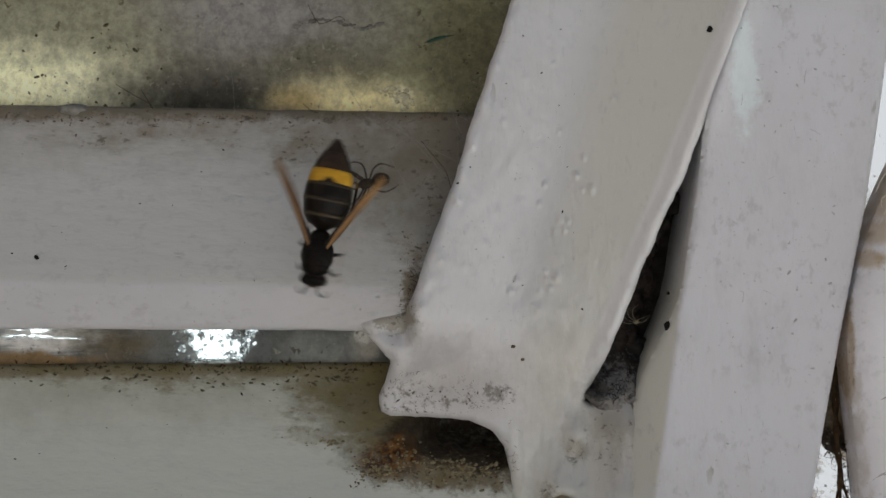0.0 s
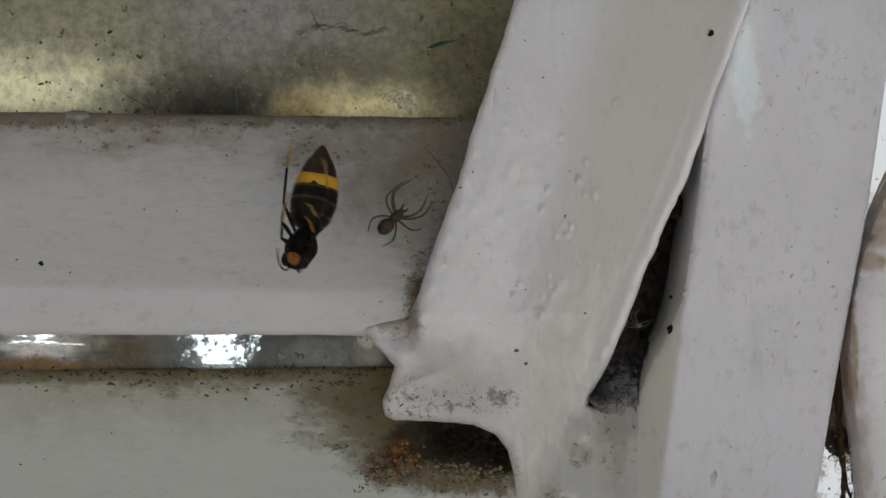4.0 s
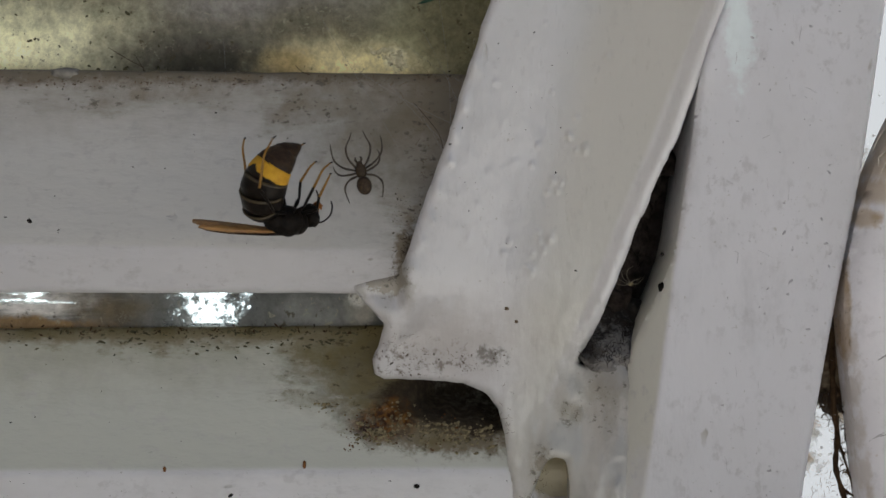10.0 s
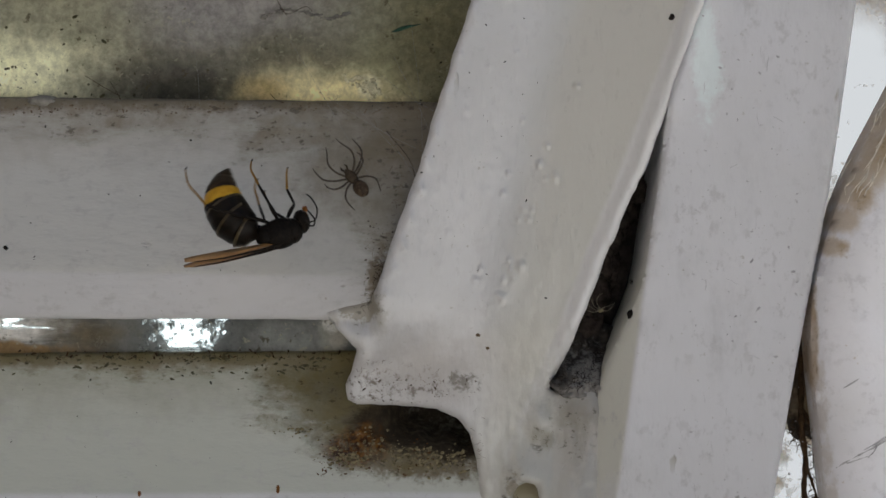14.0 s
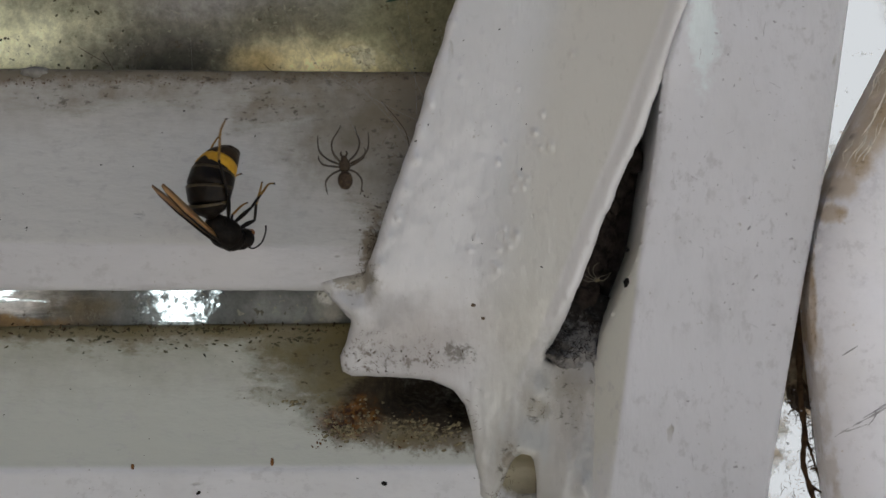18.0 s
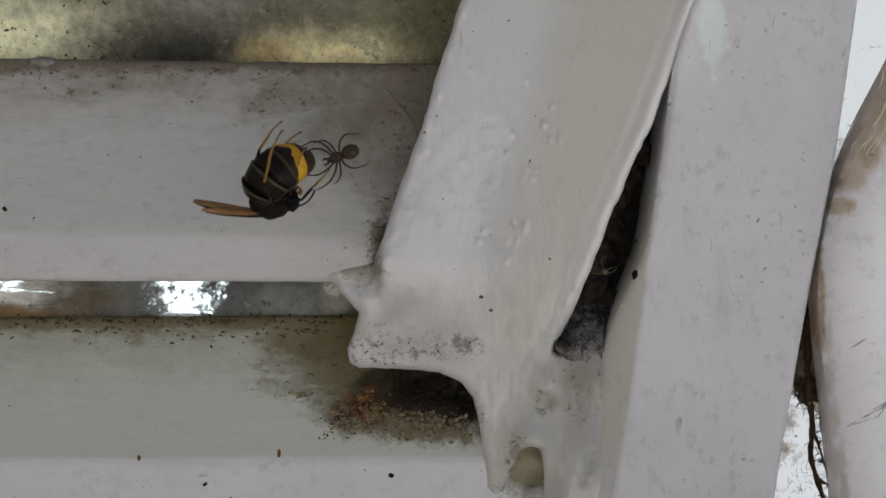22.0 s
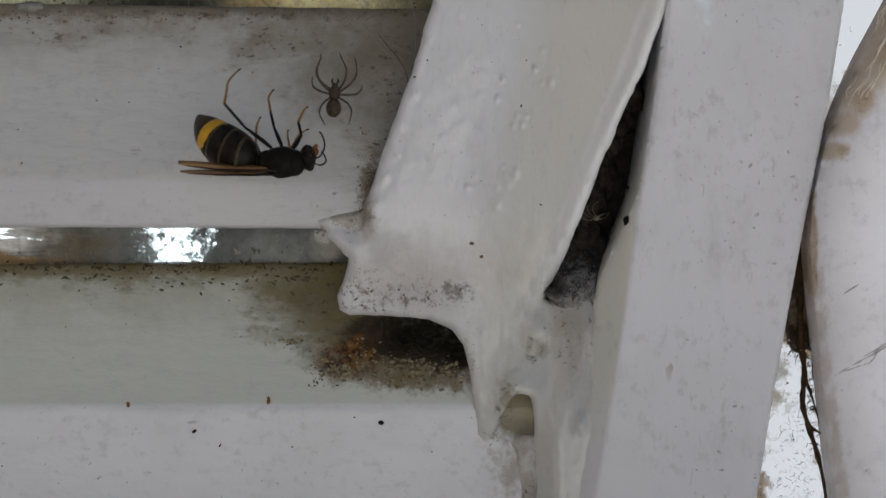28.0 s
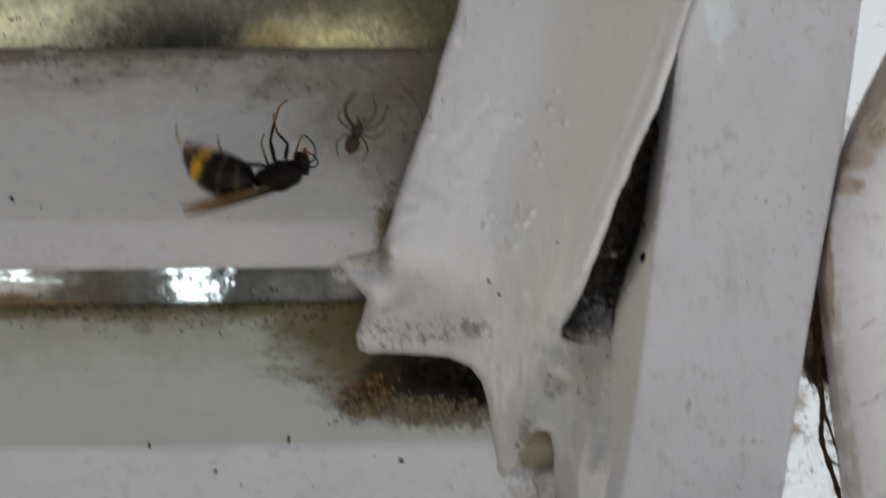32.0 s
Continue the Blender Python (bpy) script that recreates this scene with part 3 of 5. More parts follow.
# Added out of view: it dims the lower part by blocking ground light.
single("sill", slab(-150, 150, -70, 8, -125, -102), mat_sill_blocker, "unseen grey ledge added below to block light from the ground", "sill", "structure")

m_sky, nt, b = nodes_of("bright_sky")
em = add(nt, "ShaderNodeEmission", Strength=2.0)
em.inputs["Color"].default_value = (0.86, 0.95, 1.0, 1)
nt.links.new(em.outputs[0], nt.nodes["Material Output"].inputs["Surface"])
single("backdrop", slab(-1400, 1400, 1800, 1810, -1500, 700), m_sky, "plain bright overcast sky outside the window", "backdrop", "structure")
# Added out of view to control how bright left-facing surfaces get.
side = thing("dimmer_west", "unseen side wall added to dim the light from the left", "wall", "structure")
part("wall_panel", slab(-820, -700, -2600, 8, -1600, 800), mat_side, side)

# ---- the window: two rails and three panes ----
window = thing("window_1", "old white-painted window with dirty wavy glass", "window", "structure")


def rot_hole(x, y, z):
    """How far the rail's front is rotted away under the beam's foot."""
    if y > 12:
        return 0.0
    low = -33.2 + 1.1 * wob((x, 0, 0), 2.6, 3) - 1.6 * smooth01(3, 10, x)
    u = smooth01(-5.5, 1.0, x) * smooth01(low, low + 1.8, z) * smooth01(-24.5, -27.0, z)
    v = smooth01(14.6, 16.4, x) * smooth01(-46.4, -45.0, z) * smooth01(-36.0, -37.5, z)
    return 9.0 * u + 2.6 * v + 0.5 * (u + v) * wob((x, 0, z), 1.5, 7)


part("rail", rail([(22, 22.4), (8.2, 22.7), (-0.2, -6.3), (1.3, -13.2), (22, -13.5)], -150, 6, (0.3, 1.0), 0.14), mat_rail, window, "white rail with a dirty upper edge")
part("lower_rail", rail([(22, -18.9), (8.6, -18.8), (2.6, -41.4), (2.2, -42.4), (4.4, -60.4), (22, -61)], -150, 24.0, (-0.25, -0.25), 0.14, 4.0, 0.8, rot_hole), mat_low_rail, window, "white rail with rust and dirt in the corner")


def pane(x0, x1, z0, z1, y, wave, seed, step=1.6):
    nx, nz = int((x1 - x0) / step), int((z1 - z0) / step)
    verts, faces = [], []
    for side in (0, 3.0):
        for i in range(nx + 1):
            for j in range(nz + 1):
                x, z = x0 + (x1 - x0) * i / nx, z0 + (z1 - z0) * j / nz
                verts.append((x, y + side + wave * wob((x, z * 1.8, side), 22, seed) + 0.3 * wave * wob((x, z, side), 6, seed), z))
    n, half = nz + 1, (nx + 1) * (nz + 1)
    for i in range(nx):
        for j in range(nz):
            a = i * n + j
            faces.append((a, a + n, a + n + 1, a + 1))
            faces.append((half + a, half + a + 1, half + a + n + 1, half + a + n))
    return verts, faces


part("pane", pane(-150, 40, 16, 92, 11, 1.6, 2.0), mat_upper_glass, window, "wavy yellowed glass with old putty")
part("slot_pane", pane(-150, 10, -22, -9, 10, 0.5, 5.0), mat_slot_glass, window, "silvery wet glass strip")
part("lower_pane", pane(-150, 40, -90, -55, 10, 1.2, 8.0), mat_low_glass, window, "yellowed wet glass")
part("gap_pane", pane(40, 110, -110, 92, 8, 0.4, 11.0, 3.0), mat_gap_glass, window, "dirty pane with brown stains")

# ---- the oblique beam with its foot ----
def rail_front(x, z):
    z += x * math.tan(radians(1.0))
    return -0.2 + 8.4 * (z + 6.3) / 29.0 if z > -6.3 else -0.2 + 1.5 * (-6.3 - z) / 6.9


def low_front(x, z):
    z -= x * math.tan(radians(0.25))
    return 2.6 + 6.0 * (z + 41.4) / 22.9 if z > -41.4 else 2.2 + 2.2 * (-42.4 - z) / 18


LEFT = ((10.8, 39.5), (-5.0, -10.7))
EDGE = ((43.0, 40.0), (40.1, 18.1), (39.3, 9.9), (37.4, -2.3), (35.9, -16.1), (34.8, -24.8), (33.6, -33.6), (31.3, -47.1), (27.0, -72.0))
RIDGE = ((55.6, 66.0), (45.9, 36.0), (42.6, 26.4), (39.8, 18.2), (37.4, 10.8), (34.9, 5.6), (32.7, 0.4), (31.0, -3.5), (28.7, -10.1), (26.5, -15.3), (24.7, -19.7), (22.5, -24.1))


def on_line(line, z):
    (xa, za), (xb, zb) = line
    return xa + (z - za) / (zb - za) * (xb - xa)


def on_lines(line, z):
    """x on a broken line at the height z."""
    for a, b_ in zip(line, line[1:]):
        if z >= b_[1]:
            return on_line((a, b_), z)
    return on_line(line[-2:], z)


random.seed(4)
DRIPS = [(on_line(LEFT, z) + (0.56 + random.uniform(-0.05, 0.07)) * (on_lines(RIDGE, z) - on_line(LEFT, z)), z, random.uniform(0.45, 0.75), random.uniform(0.25, 0.5)) for z in (14.5, 11.8, 9.5, 4.6, 2.9, -4.4, -6.2, -9.6)]
DRIPS += [(on_line(LEFT, z) + random.uniform(1, 9), z, random.uniform(0.4, 0.7), random.uniform(0.10, 0.25)) for z in (33, 27, 20, 13, 6, 1, -3, -7, -11)]
DRIPS += [(on_line(LEFT, z) + random.uniform(0.5, 12), z, random.uniform(0.35, 0.8), random.uniform(0.03, 0.10)) for z in [random.uniform(-16, 40) for _ in range(90)]]
DRIPS += [(on_line(LEFT, z) + random.uniform(0.4, 1.2), z, random.uniform(0.6, 1.1), random.uniform(0.2, 0.5)) for z in (36, 29, 23, 17, 12, 8, 3, -1, -5, -9)]
DRIPS += [p + (random.uniform(0.34, 0.48), random.uniform(0.3, 0.45)) for p in ((-0.4, -1.7), (15.2, 7.1), (19.7, 4.4), (19.2, 3.1), (16.1, -3.5), (10.7, -6.6), (14.3, -8.9), (15.2, -6.7), (18.4, 18.6), (26.8, 23.9), (21.0, 11.5), (21.9, 9.3), (17.5, 29.3), (4.6, 16.1), (2.3, 7.6), (16.1, 10.2), (11.6, -4.9), (16.3, -4.9), (31.6, -0.5), (29.4, -5.8), (25.8, -14.2), (24.5, -16.5), (23.6, -20.0))]
DRIPS += [(21.1, -29.6) + (2.2, 1.1), (18.1, -37.5) + (2.0, 0.8), (23.0, -23.3) + (1.6, 0.8), (-6.5, -19.7) + (2.5, 0.5), (28.0, -43.6) + (1.5, 0.9), (31.6, -44.5) + (1.8, 0.8), (33.8, -45.8) + (1.4, 0.6)]

DRIP_ROWS = {}
for drip in DRIPS:
    for k in {round((drip[1] + dz) / 4) for dz in (-6, -3, 0, 3, 6)}:
        DRIP_ROWS.setdefault(k, []).append(drip)


def beam_depth(x, z):
    l, r = on_line(LEFT, z), on_lines(RIDGE, z)
    u = (x - l) / max(1.0, r - l)
    up = smooth01(-18, 40, z)
    lip = smooth01(r - 3.4, r - 1.4, x)
    rise = max(0.0, u - 0.31) ** 2 / 0.56 if u < 0.59 else u - 0.45
    front = -2.6 + 1.6 * smooth01(0.05, 0.5, u) - (2.6 + 5.6 * up) * min(1.0, rise / 0.55) - 0.7 * lip
    foot = 2.6 - 1.2 * smooth01(-6, 14, x) - 0.8 * smooth01(14, 22, x) - 1.6 * smooth01(23, 36, x)
    foot -= 2.4 * smooth01(-30, -44, z) * smooth01(12, 20, x)
    ridge_end = smooth01(-24, -12, z)
    k = smooth01(-23, -9, z) + (ridge_end - smooth01(-23, -9, z)) * smooth01(0.5, 0.95, u)
    d = foot * (1 - k) + front * k
    near = smooth01(-4.2, -6.4, x) * smooth01(-18, -13, z)
    d = d * (1 - near) + (rail_front(x, max(z, -13.0)) - 0.45) * near
    low = smooth01(-33, -46, z)
    across = smooth01(23 - 1.6 * low, (on_lines(EDGE, z) - 3.0) * (1 - low) + 25.0 * low, x) * smooth01(-22, -28, z)
    d = d * (1 - across) + (-2.4 - 1.4 * smooth01(-27, -47, z)) * across
    for bx, bz, size, high in DRIP_ROWS.get(round(z / 4), ()):
        g = ((x - bx) ** 2 + ((z - bz) * 0.7) ** 2) / (0.62 * size * size)
        if g < 6:
            d -= high * math.exp(-g)
    streaks = smooth01(-24, -32, z) * smooth01(8, 12, x)
    return d + streaks * (0.16 * wob((x, 0, z * 0.22), 0.9, 14) + 0.14 * wob((x, 0, z), 1.3, 17)) + 0.05 * wob((x, 0, z * 0.3), 4.5, 3) + 0.045 * wob((x, 0, z * 0.6), 1.8, 9) + (0.035 + 0.01 * smooth01(0.6, 0.3, u)) * wob((x, 0, z * 0.8), 0.9, 21)


BEAM = [(19.4, 68.2), (10.8, 39.5), (7.9, 30.5), (4.8, 21.1), (1.4, 9.9), (-1.7, 1.9), (-4.1, -5.3), (-5.0, -8.0), (-6.2, -9.8), (-11.2, -10.9), (-13.7, -11.7), (-13.4, -12.7),
        (-12.1, -13.8), (-10.5, -15.5), (-8.3, -18.0), (-9.2, -20.5), (-10.3, -23.9), (-10.1, -26.3), (-8.5, -27.1), (-2.2, -27.2), (4.2, -27.7), (8.0, -29.2), (9.9, -31.7),
        (10.9, -37.0), (11.5, -40.6), (11.9, -43.8), (12.2, -46.0), (13.2, -47.1), (14.6, -46.7), (15.6, -44.4), (16.6, -41.7), (17.5, -39.7), (18.7, -39.1), (20.4, -39.4), (21.1, -42.9), (21.3, -51.4), (21.7, -73.1),
        (33.5, -71.1), (36.2, -22.8), (36.2, -21.1), (31.9, -21.8), (29.4, -23.2), (26.5, -23.4), (23.7, -24.8), *reversed(RIDGE)]
single("trim_beam", relief([p + Vector((0.28 * wob((p[0], 0, p[1]), 3.0, 12) + 0.14 * wob((p[0], 0, p[1]), 1.1, 5), 0.2 * wob((p[0], 4, p[1]), 2.5, 12))) for p in dense(BEAM, 1.0)], beam_depth, 1.5, 14, 0.32), mat_beam, "oblique white-painted beam with thick lumpy paint", "beam", "structure")

# ---- the board beside it and the bulging post ----
def side_width(z):
    """How far the board's left side slopes out: upright above, a filled corner below."""
    return 4.7 * smooth01(-4, -25, z)


SIDE = [(on_lines(EDGE, z) - side_width(z), z) for z in range(40, -74, -4)]


def board_depth(x, z):
    flat = -6.0 - 2.0 * smooth01(-50, 30, z)
    away = x - on_lines(RIDGE, z)
    merge = (0.9 * math.exp(-max(0.0, away / 2.6) ** 2) - min(4.0, max(0.0, -0.2 - away) * 3)) * smooth01(16.5, 20, z)
    return flat + 0.95 * max(0.0, on_lines(EDGE, z) - x) - merge + 0.12 * wob((x, 0, z * 0.5), 6, 2)


BOARD = [(48.0, 66.9), *SIDE, (52.3, -70.8), (57.0, -40.2), (61.4, -13.5), (65.0, 6.0), (68.3, 29.7), (73.3, 66.3)]
single("trim_board", relief(BOARD, board_depth, 0.9, 12, 0.5), mat_board, "upright white-painted board with fine scratches", "board", "structure")


def post_depth(x, z):
    return -12.5 + 0.25 * wob((x, 0, z), 14, 6) + 0.08 * wob((x, 0, z), 3, 6)


POST = [(89.8, 67.2), (80.9, 33.7), (73.9, 20.0), (69.1, 11.1), (65.2, 1.4), (63.0, -7.9), (62.5, -14.9), (63.0, -22.0), (64.0, -30.8), (65.5, -45.0), (67.8, -62.6), (69.0, -71.5), (116.3, -71.5), (116.3, 67.2)]
single("trim_post", relief(dense(rounded(POST, 9.0, 5), 3.0), post_depth, 8.0, 0.0, 0.8), mat_post, "rounded white post with a brown worn edge", "post", "structure")
# A dark sheet put in for the shade deep inside the crack.
single("trim_cavity", slab(19.2, 48.3, 12, 15, -36, 40), mat_void, "near-black sheet painting the shade at the back of the crack", "cavity", "structure")

recess = slab(12, 32, 9, 11, -61, -36)
mat_recess = plain("recess_olive", (0.42, 0.38, 0.27), 0.8, 260, 0.35, 0.5)
single("trim_recess", recess, mat_recess, "dirty cream back of a hole in the beam", "recess", "structure")

PUTTY = [(16.7, -47.3), (18.3, -46.2), (24.0, -45.9), (24.0, -56.2), (23.6, -60.2), (20.0, -60.6), (18.7, -58.5), (19.3, -55.3), (18.3, -51.2)]


def putty_depth(x, z):
    return low_front(x, z) - 0.1 - 1.7 * smooth01(17, 21.5, x) + 0.25 * wob((x, 0, z), 3.5, 5) + 0.35 * wob((x, 0, z), 1.2, 8)


mat_putty = paint("old_putty", base=(0.62, 0.605, 0.58), grime=(0.26, 0.21, 0.15), film=(0.15, 0.75), gloss=0.6, amount=0.9, patches=(((16.0, 2, -49.4), (5, 12, 5), 1.5, 300.0), ((13.3, 2, -59.4), (6, 12, 3), 1.4, 300.0), ((18.7, 2, -56.2), (4, 12, 5), 1.8, 300.0)), relief_mm=0.3)
single("trim_putty", relief(PUTTY, putty_depth, 1.2, 8, 0.5), mat_putty, "crumbling cream putty in the hole of the beam", "putty", "structure")

# ---- dirt, specks and scratches ----
mat_soot = plain("fly_dirt", (0.016, 0.013, 0.011), 0.95, 900, 0.5, 0.4)
mat_seed = plain("rusty_speck", (0.20, 0.085, 0.025), 0.6, 900, 0.4, 0.4)
mat_rust = plain("rust_brown", (0.10, 0.042, 0.012), 0.9, 900, 0.5, 0.6)
# Grey dust below; the near-black base above paints the crack's shade.
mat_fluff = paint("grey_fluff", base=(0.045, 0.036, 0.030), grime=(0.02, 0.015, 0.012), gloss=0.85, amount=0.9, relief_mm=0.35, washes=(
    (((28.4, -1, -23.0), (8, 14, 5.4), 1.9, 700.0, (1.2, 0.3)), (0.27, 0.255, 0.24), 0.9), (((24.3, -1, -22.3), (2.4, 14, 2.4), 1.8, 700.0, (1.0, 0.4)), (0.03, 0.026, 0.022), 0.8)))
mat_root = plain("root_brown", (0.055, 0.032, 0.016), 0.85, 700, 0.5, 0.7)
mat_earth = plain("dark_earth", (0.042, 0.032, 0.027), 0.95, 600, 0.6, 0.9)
mat_crumb = plain("crumbled_putty", (0.20, 0.165, 0.095), 0.9, 1400, 0.65, 0.7)
mat_crust = plain("brown_crust", (0.14, 0.10, 0.065), 0.9, 900, 0.4, 0.6)
mat_lump = plain("lump_grey", (0.21, 0.197, 0.175), 0.8, 500, 0.35, 0.6)
mat_moss = plain("olive_speck", (0.085, 0.078, 0.045), 0.9, 900, 0.5, 0.5)
mat_husk = plain("husk_tan", (0.20, 0.175, 0.13), 0.8, 900, 0.4, 0.4)
mat_flake = plain("flake_cream", (0.80, 0.74, 0.64), 0.7, 900, 0.2, 0.5)
mat_mark = plain("pencil_grey", (0.47, 0.455, 0.47), 0.6, 900, 0.3, 0.2)


def fleck(x, y, z, size, long=1.0, turn=0.0, seed=0.0, thick=0.35):
    """A small flattened lump on a front surface."""
    v, f = ball((0, 0, 0), (1, 1, 1), 7, 4, 0.5, seed)
    c, q = math.cos(turn), math.sin(turn)
    return [(x + size * (p[0] * long * c - p[2] * q), y + p[1] * size * thick, z + size * (p[0] * long * q + p[2] * c)) for p in v], f


def board_front(x, z):
    return board_depth(x, z)


def post_front(x, z):
    left = POST[:12]
    for (xa, za), (xb, zb) in zip(left, left[1:]):
        if zb <= z <= za:
            s = min(1.0, max(0.0, 0.93 * (x - xa - (z - za) / (zb - za) * (xb - xa)) / 8.0))
            return post_depth(x, z) + 6.4 * (1 - math.sqrt(1 - (1 - s) ** 2))
    return -12.5


def specks(name, front, box, count, sizes, material, label, seed, long=(1, 2.5)):
    random.seed(seed)
    items = []
    while len(items) < count:
        x, z = random.uniform(box[0], box[1]), random.uniform(box[2], box[3])
        size = sizes[0] + (sizes[1] - sizes[0]) * random.random() ** 3
        items.append(fleck(x, front(x, z), z, size, random.uniform(*long), random.uniform(-0.5, 3), random.random() * 9))
    return single(name, joined(items), material, label, "dirt", "stuff")


specks("fly_specks", rail_front, (-75, -6, -12, 22), 60, (0.03, 0.12), mat_soot, "small dark fly specks on the rail", 11)
specks("edge_crumbs", rail_front, (-75, 0, 20.6, 22.6), 220, (0.04, 0.17), mat_crust, "brown crumbs along the upper edge of the rail", 12)
specks("corner_dirt", rail_front, (-7, -1.5, -11, 4), 110, (0.03, 0.13), mat_root, "brown dirt in the corner of the rail", 13)
specks("lower_specks", low_front, (-75, 12, -60, -22), 90, (0.035, 0.16), mat_soot, "small dark specks on the lower rail", 14)
specks("lower_crumbs", low_front, (-75, -8, -20.2, -18.6), 200, (0.04, 0.18), mat_root, "dark dirt along the top of the lower rail", 15)
random.seed(61)
items = []
for k in range(190):
    x, z = random.choice((random.gauss(-42, 9), random.gauss(-22, 7), random.uniform(-75, -14))), -19.4 - abs(random.gauss(0, 1.7))
    items.append(fleck(x, low_front(x, z), z, 0.05 + 0.17 * random.random() ** 2, random.uniform(1.2, 3.2), random.gauss(0, 0.35), k, 0.25))
single("rail_grit", joined(items), mat_moss, "olive grit caught on the lower rail's upper slope", "dirt", "stuff")
random.seed(16)
items = []
for cx, cz, sx, sz, count, big in ((-11.5, -35.6, 1.6, 0.9, 60, 0.27), (-8.6, -36.4, 2.0, 0.6, 60, 0.26), (-7.4, -33.0, 2.4, 0.9, 30, 0.2), (-3.4, -35.2, 2.2, 0.9, 80, 0.22), (1.4, -35.9, 2.4, 0.9, 90, 0.22), (6.6, -36.6, 2.2, 1.1, 90, 0.25), (-18.0, -31.6, 2.2, 0.6, 30, 0.2)):
    for k in range(count):
        x, z = random.gauss(cx, sx), random.gauss(cz, sz)
        if x < 10.0:
            items.append(fleck(x, low_front(x, z) + rot_hole(x, 5, z), z, 0.07 + big * random.random() ** 2, random.uniform(1, 2.0), random.uniform(-0.4, 0.9), random.random() * 9, 0.4))
single("rust_crumbs", joined(items), mat_crumb, "pale crumbs of putty in the rusty corner", "crumbs", "stuff")
specks("rust_grains", lambda x, z: low_front(x, z) + rot_hole(x, 5, z), (-15, 4, -38.8, -32.0), 240, (0.03, 0.15), mat_rust, "rusty brown grains in the corner", 26, (1, 2.4))
specks("foot_specks", beam_depth, (-9.5, 11, -26.6, -22.4), 70, (0.03, 0.15), mat_root, "dark brown dirt specks on the lip of the foot", 24, (1, 3))
specks("beam_specks", beam_depth, (2, 22, -10, 38), 40, (0.04, 0.15), mat_soot, "small dark specks on the beam", 18)
specks("board_specks", board_front, (42, 62, -62, 38), 240, (0.04, 0.22), mat_mark, "fine grey specks on the board", 20, (1, 2.4))
specks("post_specks", post_front, (74, 100, -62, 10), 60, (0.04, 0.2), mat_mark, "fine grey specks on the post", 21, (1, 5))

random.seed(52)
single("paint_lump", ball((-61.4, 8.8, 23.0), (2.6, 1.6, 1.1), 16, 10, 0.3, 2), mat_lump, "flat grey lump of old paint on the rail's edge", "paint")
items = []
for k in range(75):
    x, z = random.uniform(-72, -44), 23.6 + 14 * random.random() ** 1.6
    items.append(fleck(x, 9.6 + random.uniform(-0.3, 0.3), z, 0.05 + 0.24 * random.random() ** 3, random.uniform(1, 2.2), random.uniform(0, 3), k, 0.3))
single("glass_specks", joined(items), mat_moss, "dark olive specks on the yellowed glass", "dirt", "stuff")

for centre, front, size, long, turn, mat, word in (
        ((-65.0, -1.4), rail_front, 0.34, 1.5, 2.2, mat_soot, "small dark fly speck on the rail"),
        ((-36.0, 16.2), rail_front, 0.2, 1.0, 0, mat_soot, "tiny dark fly speck on the rail"),
        ((-44.0, -41.5), low_front, 0.3, 1.8, 1.57, mat_seed, "rusty brown speck on the rail's edge"),
        ((-21.4, -40.9), low_front, 0.3, 3.0, 1.5, mat_seed, "long rusty brown speck on the rail's edge"),
        ((-3.3, -44.2), low_front, 0.42, 1.2, 0.2, mat_soot, "black lump of dirt on the rail"),
        ((-33.3, -45.7), low_front, 0.26, 1.8, 0.6, mat_soot, "small black fleck on the rail"),
        ((41.1, 33.8), beam_depth, 0.5, 1.1, 0.4, mat_soot, "dark round speck on the beam"),
        ((11.2, -15.5), beam_depth, 0.32, 1.3, 2.9, mat_crust, "dull brown speck on the beam's foot"),
        ((12.7, -17.6), beam_depth, 0.3, 1.2, 0.1, mat_crust, "dull brown speck on the beam's foot"),
        ((34.8, -11.9), board_front, 0.5, 1.5, 1.2, mat_soot, "dark seed-like speck on the board's side"),
        ((35.0, -6.9), board_front, 0.28, 1.2, 1.2, mat_soot, "dark speck on the board's side")):
    x, z = centre
    single("dirt_speck", fleck(x, front(x, z), z, size, long, turn, size * 7, 0.5), mat, word, "speck", group="single specks")

random.seed(31)


def stroke(front, x, z, length, turn, width=0.09, sway=0.05):
    pts = []
    for i in range(6):
        u = i / 5 - 0.5
        px, pz = x + length * u * math.cos(turn) + sway * math.sin(u * 7 + x), z + length * u * math.sin(turn) + sway * math.cos(u * 5 + z)
        pts.append((px, front(px, pz) - 0.01, pz))
    return tube(pts, [width * k for k in (0.3, 0.9, 1, 1, 0.8, 0.2)], 5)


marks = [stroke(board_front, random.uniform(43, 58), random.uniform(-60, 30), random.uniform(0.8, 2.6), random.choice((1.45, 1.7, 0.4, 2.7)), random.uniform(0.02, 0.06)) for _ in range(26)]
single("board_scratches", joined(marks), mat_mark, "thin grey scratches on the board", "scratches", "stuff")
marks = [stroke(post_front, random.uniform(74, 92), random.uniform(-60, 0), random.uniform(0.8, 2.4), random.uniform(0.2, 1.2), random.uniform(0.02, 0.06)) for _ in range(26)]
marks += [stroke(post_front, 69.4, -32.4, 9, 0.55, 0.2, 0.5), stroke(post_front, 70.9, -31.0, 6, 0.62, 0.16, 0.4), stroke(post_front, 68.1, -33.6, 4, 0.3, 0.15, 0.3), stroke(post_front, 70.4, -32.1, 3, 1.1, 0.13, 0.3), stroke(post_front, 73.2, -30.1, 5, 0.2, 0.12, 0.4), stroke(post_front, 67.3, -22.0, 3.4, 0.65, 0.16)]
single("post_scratches", joined(marks), mat_mark, "grey scratches on the white post", "scratches", "stuff")

random.seed(71)
items = []
